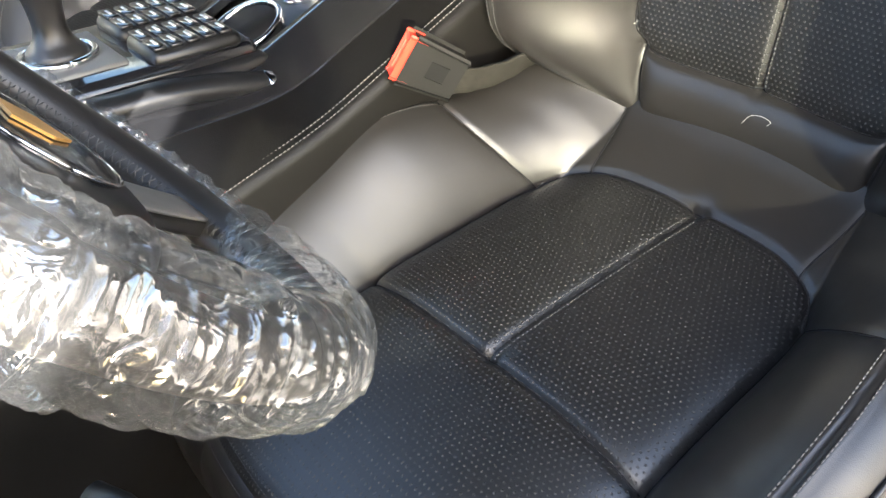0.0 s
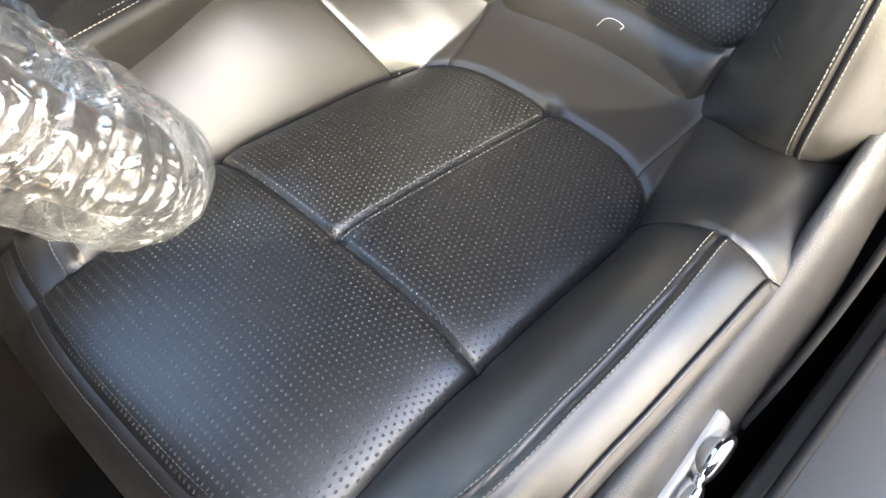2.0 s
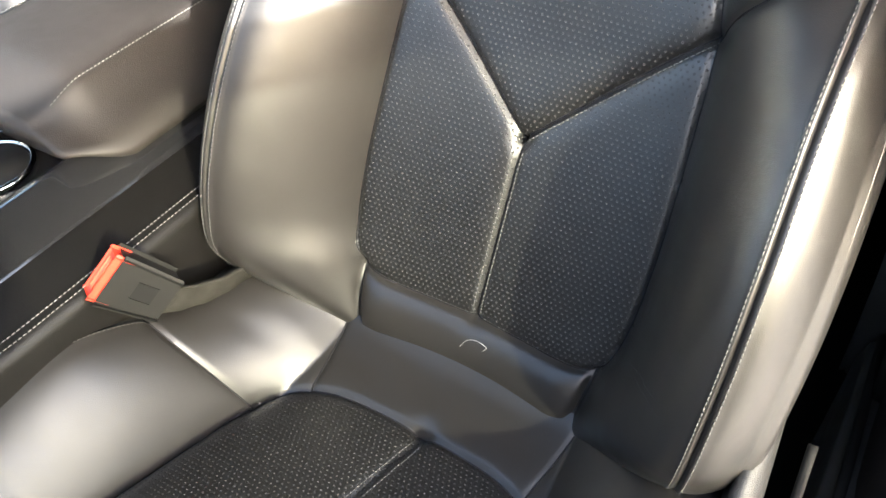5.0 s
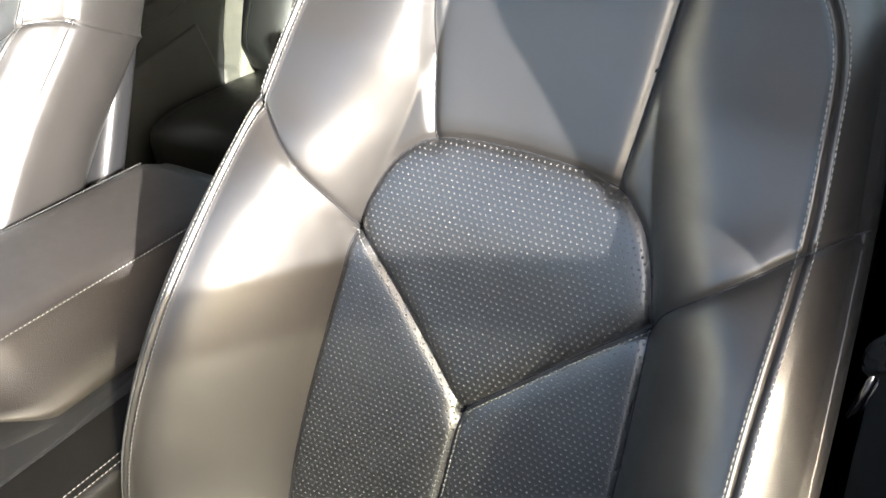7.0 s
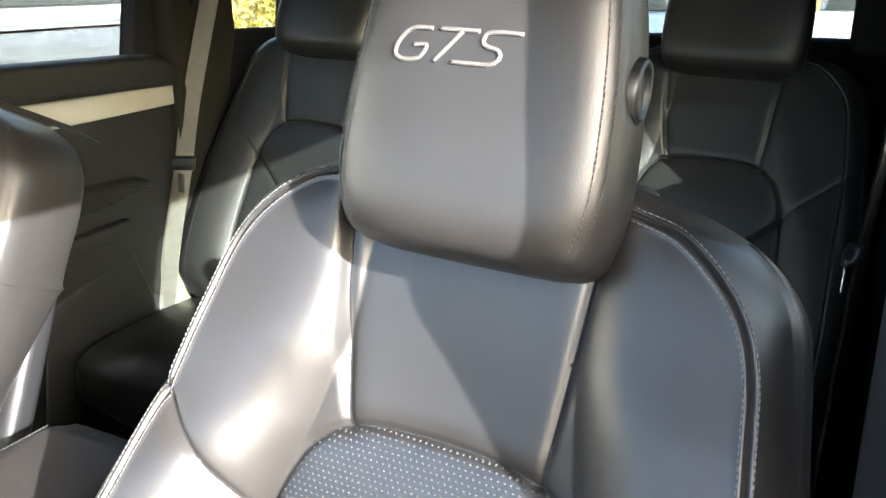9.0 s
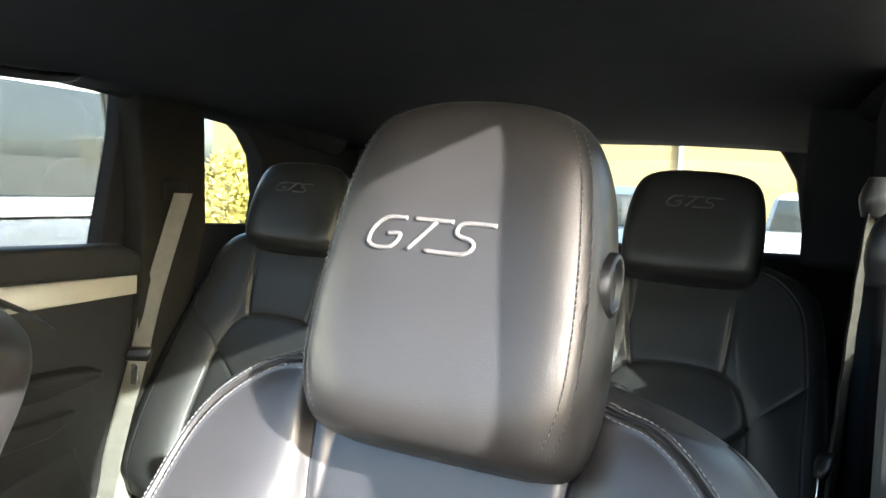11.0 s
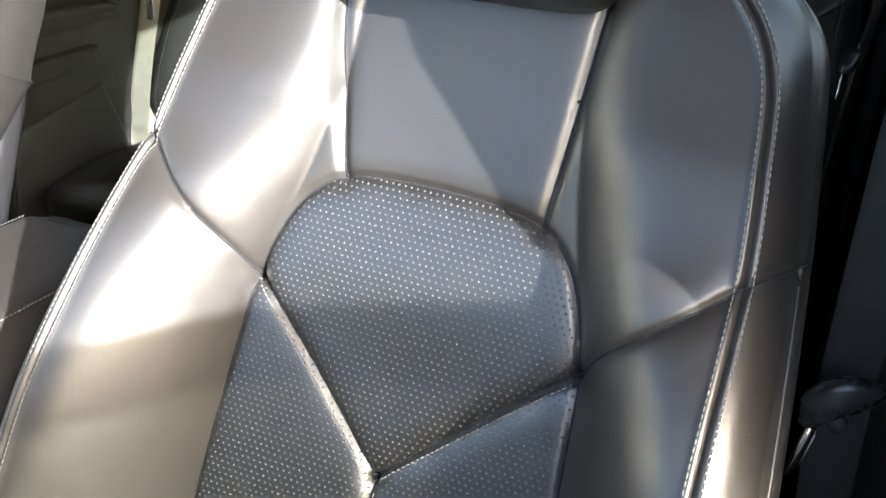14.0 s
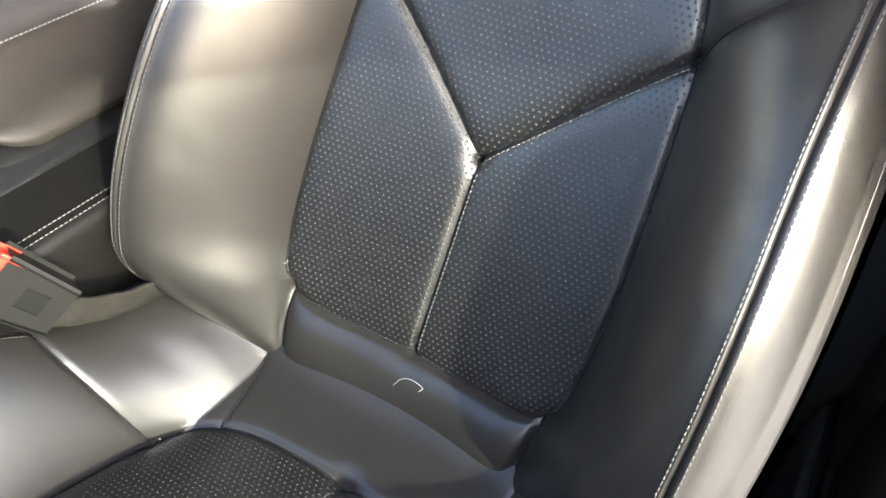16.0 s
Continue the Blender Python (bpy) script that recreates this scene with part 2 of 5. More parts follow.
def tube(line, r, sides=8, squash=1.0):
    """Vertices and faces of a round bar along a line of 3D points."""
    line = np.array(line, float)
    tang = np.gradient(line, axis=0)
    tang /= np.linalg.norm(tang, axis=1)[:, None] + 1e-12
    up = np.array((0, 0, 1.0)) if abs(tang[:, 2]).mean() < 0.8 else np.array((1.0, 0, 0))
    rad = np.broadcast_to(np.asarray(r, float), (len(line),))
    V, Fc = [], []
    for i, (p, t) in enumerate(zip(line, tang)):
        a = np.cross(t, up)
        a /= np.linalg.norm(a) + 1e-12
        b = np.cross(t, a)
        for k in range(sides):
            w = 2 * math.pi * k / sides
            V.append(p + rad[i] * (math.cos(w) * a + math.sin(w) * squash * b))
    for i in range(len(line) - 1):
        for k in range(sides):
            k2 = (k + 1) % sides
            Fc.append((i * sides + k, i * sides + k2, (i + 1) * sides + k2, (i + 1) * sides + k))
    Fc.append(tuple(range(sides))[::-1])
    Fc.append(tuple((len(line) - 1) * sides + k for k in range(sides)))
    return V, Fc


def stitches(name, lines, normal_of, mat, parent, length=0.0040, gap=0.0010, r=0.0006, label="", lift=0.0005):
    """A row of short thread stitches along each line of 3D points, joined."""
    V, Fc = [], []
    for line in lines:
        pts = resample(line, length + gap)
        for a, b in zip(pts[:-1], pts[1:]):
            d = b - a
            ln = np.linalg.norm(d)
            if ln < 1e-6:
                continue
            d /= ln
            n = np.array(normal_of(a), float)
            n /= np.linalg.norm(n)
            s = np.cross(d, n)
            c0, c1 = a + n * lift, a + d * length + n * lift
            k0 = len(V)
            for c, q in ((c0, 0.3), (a + d * length * 0.25 + n * (lift + r * 0.9), 1), (a + d * length * 0.75 + n * (lift + r * 0.9), 1), (c1, 0.3)):
                V += [c + s * r * q, c + n * r * q, c - s * r * q]
            for j in range(3):
                o = k0 + 3 * j
                Fc += [(o, o + 1, o + 4, o + 3), (o + 1, o + 2, o + 5, o + 4)]
    return mesh_part(name, V, Fc, mat, parent, label)


def box_bm(lo, hi, bevel=0.004, seg=2):
    bm = bmesh.new()
    bmesh.ops.create_cube(bm, size=1)
    lo, hi = Vector(lo), Vector(hi)
    for v in bm.verts:
        v.co = Vector([lo[k] + (v.co[k] + 0.5) * (hi[k] - lo[k]) for k in range(3)])
    if bevel:
        bmesh.ops.bevel(bm, geom=bm.edges[:], offset=bevel, segments=seg, affect="EDGES", profile=0.5)
    return bm


def prism_bm(outline, a0, a1, axis="x", bevel=0.004, seg=2):
    """An outline (two coordinates in order of the other axes) pushed along an axis from a0 to a1."""
    bm = bmesh.new()
    order = {"x": lambda p, q, a: (a, p, q), "y": lambda p, q, a: (p, a, q), "z": lambda p, q, a: (p, q, a)}[axis]
    lo = [bm.verts.new(order(p, q, a0)) for p, q in outline]
    hi = [bm.verts.new(order(p, q, a1)) for p, q in outline]
    bm.faces.new(lo[::-1])
    bm.faces.new(hi)
    for k in range(len(lo)):
        k2 = (k + 1) % len(lo)
        bm.faces.new((lo[k], lo[k2], hi[k2], hi[k]))
    bmesh.ops.recalc_face_normals(bm, faces=bm.faces[:])
    if bevel:
        sharp = [e for e in bm.edges if len(e.link_faces) == 2 and e.calc_face_angle(0) > 0.5]
        bmesh.ops.bevel(bm, geom=sharp, offset=bevel, segments=seg, affect="EDGES", profile=0.5)
    return bm


def loft(sections, n=40, spans=8, power=3.0):
    """A closed skin over superellipse sections (place, axis_a, axis_b) given as rows: centre, half a (vector), half b (vector), power."""
    rows = np.array([np.concatenate([np.array(c, float), np.array(a, float), np.array(b, float), [pw]]) for c, a, b, pw in sections])
    rows = spline(rows, spans)
    V, Fc = [], []
    for r in rows:
        c, a, b, pw = r[:3], r[3:6], r[6:9], r[9]
        for k in range(n):
            w = 2 * math.pi * k / n
            cw, sw = math.cos(w), math.sin(w)
            q = (abs(cw) ** pw + abs(sw) ** pw) ** (-1 / pw)
            V.append(c + a * cw * q + b * sw * q)
    m = len(rows)
    for i in range(m - 1):
        for k in range(n):
            k2 = (k + 1) % n
            Fc.append((i * n + k, i * n + k2, (i + 1) * n + k2, (i + 1) * n + k))
    Fc.append(tuple(range(n))[::-1])
    Fc.append(tuple((m - 1) * n + k for k in range(n)))
    return V, Fc


def loft_part(name, sections, mat, parent=None, label="", n=40, spans=8):
    bm = bmesh.new()
    V, Fc = loft(sections, n, spans)
    vs = [bm.verts.new(tuple(v)) for v in V]
    for f in Fc:
        bm.faces.new([vs[k] for k in f])
    return part(name, bm, mat, parent, label)


def tube_part(name, line, r, mat, parent=None, label="", sides=10, squash=1.0):
    V, Fc = tube(line, r, sides, squash)
    return mesh_part(name, V, Fc, mat, parent, label)


def smoothstep(a, b, x):
    t = np.clip((x - a) / (b - a), 0, 1)
    return t * t * (3 - 2 * t)


# ---------------------------------------------------------------- front seat
BACK_O = np.array((0.010, 0.386, 0.746))
BACK_V = np.array((0.030, 0.432, 0.902))
BACK_V /= np.linalg.norm(BACK_V)
BACK_X = np.array((1.0, 0.0, -0.033))
BACK_X /= np.linalg.norm(BACK_X)
BACK_N = np.cross(BACK_V, BACK_X)
BACK_N *= -1 if BACK_N[1] > 0 else 1


def back_at(x, v, n):
    """From the backrest's own across, up and forward measures to the place."""
    x, v, n = (np.asarray(q, float) for q in (x, v, n))
    return BACK_O + x[..., None] * BACK_X + v[..., None] * BACK_V + n[..., None] * BACK_N


ridge_x = curve_of([(-.12, .20), (-.06, .236), (0, .250), (.1, .253), (.2, .250), (.3, .244), (.42, .240), (.5, .231), (.55, .223), (.585, .208), (.615, .182), (.635, .153), (.645, .115), (.67, .08)])
ridge_n = curve_of([(-.12, -.06), (-.10, -.05), (-.07, -.018), (-.05, .020), (-.035, .050), (-.02, .077), (0, .100), (.03, .115), (.1, .125), (.2, .120), (.3, .098), (.42, .056), (.53, .030), (.62, .020), (.67, .012)])
outer_x = curve_of([(-.12, .235), (-.06, .272), (0, .288), (.1, .292), (.2, .289), (.33, .278), (.44, .266), (.5, .257), (.557, .248), (.6, .236), (.634, .206), (.655, .165), (.668, .12), (.675, .085)])
insert_right = spline([(0, -.004), (.11, -.004), (.142, .010), (.155, .05), (.158, .12), (.155, .2), (.150, .28), (.146, .32), (.137, .36), (.122, .395), (.105, .415), (.088, .426), (.05, .433), (0, .435)], 8)
BACK_INSERT = np.vstack([insert_right, insert_right[::-1][1:-1] * (-1, 1)])
swell_x = curve_of([(-.12, .12), (-.06, .133), (0, .140), (.05, .155), (.12, .158), (.2, .155), (.28, .150), (.36, .138), (.44, .115), (.52, .102), (.60, .100), (.68, .104)])
wing_line = spline([(.146, .324), (.160, .347), (.19, .374), (.22, .401), (.245, .424), (.275, .446)], 6)
arm_line = spline([(0, .190), (.012, .203), (.04, .230), (.10, .287), (.148, .330)], 6)
channel_line = spline([(.088, .426), (.092, .48), (.096, .55), (.101, .66)], 6)
channel_left = spline([(-.088, .426), (-.100, .48), (-.112, .55), (-.124, .66)], 6)
strip_side = np.array([(.138, .004), (.134, -.03), (.128, -.068)])


def two(line):
    return [line, line * (-1, 1)]


BACK_SEAMS = ([(np.vstack([BACK_INSERT, BACK_INSERT[:1]]), .004, .0032)] + [(q, .0045, .0032) for q in two(wing_line)]
              + [(q, .005, .0036) for q in two(arm_line)] + [(np.array([(0, -.004), (0, .1), (0, .188)]), .005, .0036)]
              + [(q, .0035, .0042) for q in (channel_line, channel_left)] + [(q, .006, .004) for q in two(strip_side)])


def back_height(x, v):
    ax = np.abs(x)
    xi, xr, xo = swell_x(v), ridge_x(v), outer_x(v)
    chan = np.where(x < 0, np.interp(v, channel_left[:, 1], -channel_left[:, 0]), np.interp(v, channel_line[:, 1], channel_line[:, 0]))
    t = np.clip((ax - xi) / np.maximum(xr - xi, .01), 0, 1)
    # the bolster rolls under at its foot, lower towards the middle
    nr = ridge_n(v + .030 * (1 - t) * smoothstep(.12, -.02, v))
    n = nr * (1 - (1 - t) ** (1.8 + 2.6 * smoothstep(.27, .58, v)))
    t2 = np.clip((ax - xr) / np.maximum(xo - xr, .01), 0, 1)
    n = n - .042 * t2 ** 2.0
    # the shoulders stand proud of the neck panel
    n = n + .006 * smoothstep(-.001, .011, ax - chan) * smoothstep(.42, .50, v)
    n = n + .013 * np.clip(ax / xi, 0, 1) ** 2 * (1 - smoothstep(.34, .60, v)) + .016 * smoothstep(.40, .62, v)
    # soft swell of the upper pad and of the lumbar roll
    n = n + .007 * np.exp(-((v - .36) / .06) ** 2) * np.clip(1 - (ax / .14) ** 2, 0, 1)
    roll = np.sin(np.pi * np.clip(-v / .082, 0, 1)) ** .8 * .011
    n = n + roll * (1 - smoothstep(.10, .155, ax))
    n = n - .05 * smoothstep(-.045, -.12, v) ** 2
    for line, depth, width in BACK_SEAMS:
        d, _, _ = near_line(x, v, line)
        n = n - depth * np.exp(-(d / width) ** 2) - .0026 * np.exp(-(d / .012) ** 2)
    # shallow body creases
    for k in range(5):
        a, b, c = (.5, .9, .2, 1.3, .7)[k], (.30, .12, .52, .48, .22)[k], (.19, -.2, .17, -.17, .2)[k]
        n = n + .00012 * np.sin(((x - c) * math.cos(a) + (v - b) * math.sin(a)) * 180) * np.exp(-((x - c) ** 2 + (v - b) ** 2) / .0016)
    return n


def back_region(x, v):
    ax = np.abs(x)
    ins = inside(x, v, BACK_INSERT)
    y_line = np.interp(ax, arm_line[:, 0], arm_line[:, 1])
    w_line = np.interp(ax, wing_line[:, 0], wing_line[:, 1])
    reg = np.where(v > w_line, np.where(x < 0, 5, 6), np.where(x < 0, 3, 4))
    reg = np.where((ax > ridge_x(v)), np.where(x < 0, 8, 9), reg)
    reg = np.where((v > .40) & (ax < np.where(x < 0, np.interp(v, channel_left[:, 1], -channel_left[:, 0]), np.interp(v, channel_line[:, 1], channel_line[:, 0]))) & ~ins, 7, reg)
    reg = np.where((v < .02) & (ax < np.interp(v, strip_side[::-1, 1], strip_side[::-1, 0])) & ~ins, 10, reg)
    return np.where(ins, np.where(v > y_line, 0, np.where(x < 0, 1, 2)), reg)


def soft_panels(names, x, v, seams, snap, height, region, place, mats, parent, wraps):
    """A padded cover as one panel a region: x, v are grids; wraps(P) bends the rim back and returns the grid of places."""
    for line, *_ in seams:
        d, cx, cy = near_line(x, v, line)
        hit = d < snap
        x, v = np.where(hit, cx, x), np.where(hit, cy, v)
    P = place(x, v, height(x, v))
    fx, fv = (.25 * (q[:-1, :-1] + q[1:, :-1] + q[:-1, 1:] + q[1:, 1:]) for q in (x, v))
    reg = region(fx, fv)
    P, uvx, uvv, reg = wraps(P, x, v, reg)
    rows, cols = P.shape[:2]
    flat, uvs = P.reshape(-1, 3), np.stack([uvx.ravel(), uvv.ravel()], 1)
    made = []
    for r, name in enumerate(names):
        ii, jj = np.nonzero(reg == r)
        if not len(ii):
            continue
        quads = np.stack([ii * cols + jj, ii * cols + jj + 1, (ii + 1) * cols + jj + 1, (ii + 1) * cols + jj], 1)
        used, inv = np.unique(quads, return_inverse=True)
        made.append(mesh_part(name, flat[used], inv.reshape(-1, 4), mats[r], parent, uv=uvs[used]))
    return made


def back_wrap(P, x, v, reg):
    """Carries the cover round the sides, top and foot to the back shell."""
    def side(edge, inner, sign):
        out = []
        for k, (dx, dn) in enumerate(((.006, -.004), (.010, -.014), (.012, -.032), (.010, -.065), (.004, -.110), (-.018, -.135))):
            out.append(edge + sign * dx * BACK_X + dn * BACK_N)
        return np.stack(out, 1)
    L, R = side(P[:, 0], P[:, 1], -1)[:, ::-1], side(P[:, -1], P[:, -2], 1)
    P = np.concatenate([L, P, R], 1)
    pad = lambda q: np.concatenate([np.repeat(q[:, :1], 6, 1), q, np.repeat(q[:, -1:], 6, 1)], 1)
    x, v = pad(x), pad(v)
    reg = pad(reg)
    top = np.stack([P[-1] + dv * BACK_V + dn * BACK_N for dv, dn in ((.006, -.006), (.010, -.020), (.010, -.045), (.0, -.10))], 0)
    foot = np.stack([P[0] + dv * BACK_V + dn * BACK_N for dv, dn in ((-.012, -.09), (-.012, -.03), (-.008, -.010))], 0)
    P = np.concatenate([foot, P, top], 0)
    padv = lambda q: np.concatenate([np.repeat(q[:1], 3, 0), q, np.repeat(q[-1:], 4, 0)], 0)
    return P, padv(x), padv(v), padv(reg)


def front_seat(name, label, at):
    seat = thing(name, label, "car seat", at, group="front seats")
    # --- backrest cover
    vs = np.concatenate([np.linspace(-.10, .60, 330), .60 + .072 * (1 - (1 - np.linspace(0, 1, 34)[1:]) ** 1.6)])
    # columns run along the stitched ridge, close together beside it
    near = np.array([.0012, .0024, .0036, .005, .0065, .0085])
    inn = np.linspace(0, 1, 118)
    inn = inn[inn < 1 - .0095 / .245]
    half_t = np.concatenate([inn, 1 - near[::-1] / .245, [1.0]])
    half_w = np.array([.035, .07, .105, .145, .19, .25, .33, .42, .52, .62, .72, .81, .88, .94, 1.0])
    rx, ox = ridge_x(vs)[:, None], outer_x(vs)[:, None]
    right = np.concatenate([half_t[None, :] * rx, rx + half_w[None, :] * (ox - rx)], 1)
    x = np.concatenate([-right[:, :0:-1], right], 1)
    v = np.repeat(vs[:, None], x.shape[1], 1)
    names = ["upper_insert", "lower_insert", "lower_insert", "side_bolster", "side_bolster", "shoulder_panel", "shoulder_panel",
             "neck_panel", "backrest_side", "backrest_side", "lumbar_strip"]
    ridge = np.stack([ridge_x(np.linspace(-.07, .645, 160)), np.linspace(-.07, .645, 160)], 1)
    seams = BACK_SEAMS + [(q, .0025, .0022) for q in two(ridge)]

    def h(a, b):
        n = back_height(a, b)
        for q in two(ridge):
            d, _, _ = near_line(a, b, q)
            n = n - .0028 * np.exp(-(d / .0016) ** 2) + .0014 * np.exp(-((d - .0042) / .0022) ** 2)
        return n
    soft_panels(names, x, v, BACK_SEAMS, .0012, h, back_region, back_at, [PERF] * 3 + [LEATHER] * 8, seat, back_wrap)
    nrm = lambda p: BACK_N

    def on_back(line, off=0.0):
        """Lines of places that run beside a seam at a distance."""
        line = np.array(line, float)
        tg = np.gradient(line, axis=0)
        tg /= np.linalg.norm(tg, axis=1)[:, None]
        q = resample(line + off * np.stack([-tg[:, 1], tg[:, 0]], 1), .003)
        return back_at(q[:, 0], q[:, 1], h(q[:, 0], q[:, 1]))
    for q in two(ridge):
        stitches("edge_stitching", [on_back(q, o) for o in (-.0052, .0052)], nrm, THREAD, seat, label="pale grey double top stitching", r=.00055)
    # the dark gap of each seam
    gaps = [np.vstack([BACK_INSERT, BACK_INSERT[:1]])] + two(wing_line) + two(arm_line) + [channel_line, channel_left] + two(strip_side)
    for q in gaps:
        tube_part("seam_gap", on_back(q), .0009, LINING, seat, sides=5)
    mid = np.array([(0, .0), (0, .1), (0, .185)])
    stitches("centre_stitching", [on_back(mid, o) for o in (-.0045, .0045)] + [on_back(q, o * (1 if q[-1, 0] > 0 else -1)) for q in two(arm_line) for o in (-.0045,)], nrm, THREAD, seat,
             label="pale grey seam stitching", r=.00062)
    pv = np.linspace(-.06, .64, 90)
    for sgn in (1, -1):
        px = sgn * (outer_x(pv) + .004)
        pp = back_at(px, pv, h(sgn * outer_x(pv), pv) - .005)
        tube_part("piping", pp, .0022, LEATHER, seat, sides=6)
    # --- shell behind
    sv = np.linspace(-.10, .66, 10)
    loft_part("back_shell", [(back_at(0, q, -.10), BACK_X * outer_x(q) * .93, BACK_N * .035, 4) for q in sv], SATIN, seat, spans=3)
    return seat


# --- cushion: s runs with y over the top and on down the front face
CUSH = spline([(-.318, -.287, .55), (-.255, -.283, .625), (-.215, -.268, .69), (-.19, -.245, .733), (-.165, -.205, .754), (-.10, -.10, .758), (0, 0, .750),
               (.1, .1, .727), (.2, .2, .700), (.27, .27, .682), (.33, .33, .690), (.38, .38, .712), (.43, .43, .72)], 10)
cush_y = lambda s: np.interp(s, CUSH[:, 0], CUSH[:, 1])
cush_z = lambda s: np.interp(s, CUSH[:, 0], CUSH[:, 2])
c_ridge_x = curve_of([(-.35, .262), (-.16, .262), (-.08, .262), (0, .265), (.1, .265), (.19, .256), (.3, .254), (.43, .24)])
c_ridge_h = curve_of([(-.35, .0), (-.2, .0), (-.15, .004), (-.11, .022), (-.05, .042), (.03, .058), (.1, .078), (.19, .088), (.26, .078), (.34, .062), (.43, .04)])
c_outer_x = curve_of([(-.35, .275), (-.2, .283), (-.1, .295), (0, .302), (.1, .303), (.2, .300), (.3, .298), (.43, .28)])
cush_right = spline([(.190, -.30), (.188, -.22), (.178, -.145), (.176, -.08), (.178, 0), (.174, .08), (.171, .15), (.168, .195), (.158, .228), (.138, .252), (.10, .267), (.05, .272), (0, .273)], 8)
c_swell_x = curve_of([(-.35, .190), (-.22, .188), (-.145, .178), (-.08, .176), (0, .178), (.08, .174), (.15, .171), (.2, .165), (.25, .151), (.30, .143), (.36, .142), (.43, .14)])
front_seam = spline([(-.176, -.005), (-.10, .001), (0, .002), (.10, .001), (.176, -.008)], 6)
bol_seam = spline([(.166, .210), (.19, .200), (.225, .190), (.262, .188), (.31, .190)], 6)
rear_seam = spline([(.128, .258), (.132, .285), (.142, .345), (.15, .40)], 6)
bol_front = spline([(.178, -.146), (.215, -.138), (.243, -.112), (.258, -.07), (.265, 0), (.265, .1), (.256, .188)], 8)
front_line = spline([(-.285, -.158), (-.2, -.172), (-.1, -.178), (0, -.179), (.1, -.177), (.2, -.170), (.285, -.155)], 6)
CUSH_INSERT = np.vstack([cush_right, cush_right[::-1][1:] * (-1, 1)])
CUSH_SEAMS = ([(q, .005, .004) for q in two(cush_right[16:])] + [(front_seam, .005, .0035), (np.array([(0, .002), (.004, .13), (.010, .272)]), .0045, .006)]
              + [(q, .004, .0035) for q in two(bol_seam)] + [(q, .0014, .003) for q in two(rear_seam)] + [(front_line, .003, .003)])


def cush_height(x, s):
    ax = np.abs(x)
    xi, xr, xo, hr = c_swell_x(s), c_ridge_x(s), c_outer_x(s), c_ridge_h(s)
    t = np.clip((ax - xi) / np.maximum(xr - xi, .01), 0, 1)
    hr = hr + np.where(x < 0, .030 * smoothstep(-.20, -.08, s) * smoothstep(.24, .10, s), 0)
    n = hr * (1 - (1 - t) ** 1.75)
    t2 = np.clip((ax - xr) / np.maximum(xo - xr, .01), 0, 1)
    n = n - .024 * t2 ** 2.2
    n = n - (.021 * np.clip(ax / xi, 0, 1) ** 3.6 * (1 - t) + .014 * t) * smoothstep(.3, .2, s)
    n = n - .022 * smoothstep(.21, .30, ax) * smoothstep(-.08, -.2, s)
    for line, depth, width in CUSH_SEAMS:
        d, _, _ = near_line(x, s, line)
        n = n - depth * np.exp(-(d / width) ** 2) - min(.003, depth * .6) * np.exp(-(d / .014) ** 2)
    # creases in the soft rear of the cover
    for a, b, c, e in ((.4, .315, .05, 120), (1.2, .31, -.07, 150), (.1, .30, .0, 90), (.9, .24, .23, 170), (2.2, .26, -.22, 150)):
        n = n + .0004 * np.sin(((x - c) * math.cos(a) + (s - b) * math.sin(a)) * e) * np.exp(-((x - c) ** 2 / .004 + (s - b) ** 2 / .0012))
    return n


def cush_at(x, s, n):
    return np.stack([x - .006 + .014 * np.clip(s, 0, .3) / .27, cush_y(s), cush_z(s) + n], -1)


def cush_region(x, s):
    ax = np.abs(x)
    ins = (inside(x, s, CUSH_INSERT))
    fs = np.interp(x, front_seam[:, 0], front_seam[:, 1])
    fl = np.interp(x, front_line[:, 0], front_line[:, 1])
    bs = np.interp(ax, bol_seam[:, 0], bol_seam[:, 1])
    rs = np.interp(s, rear_seam[:, 1], rear_seam[:, 0])
    reg = np.where(s > bs, np.where(ax < rs, 7, np.where(x < 0, 5, 6)), np.where(x < 0, 3, 4))
    reg = np.where(ins, np.where(s < fs, 0, np.where(x < .004, 1, 2)), reg)
    return np.where(s < fl, 8, reg)


def cush_wrap(P, x, v, reg):
    def side(edge, sign):
        return np.stack([edge + np.array((sign * dx, 0, dz)) for dx, dz in ((.006, -.008), (.008, -.020), (.004, -.045), (.002, -.09))], 1)
    P = np.concatenate([side(P[:, 0], -1)[:, ::-1], P, side(P[:, -1], 1)], 1)
    pad = lambda q: np.concatenate([np.repeat(q[:, :1], 4, 1), q, np.repeat(q[:, -1:], 4, 1)], 1)
    return P, pad(x), pad(v), pad(reg)


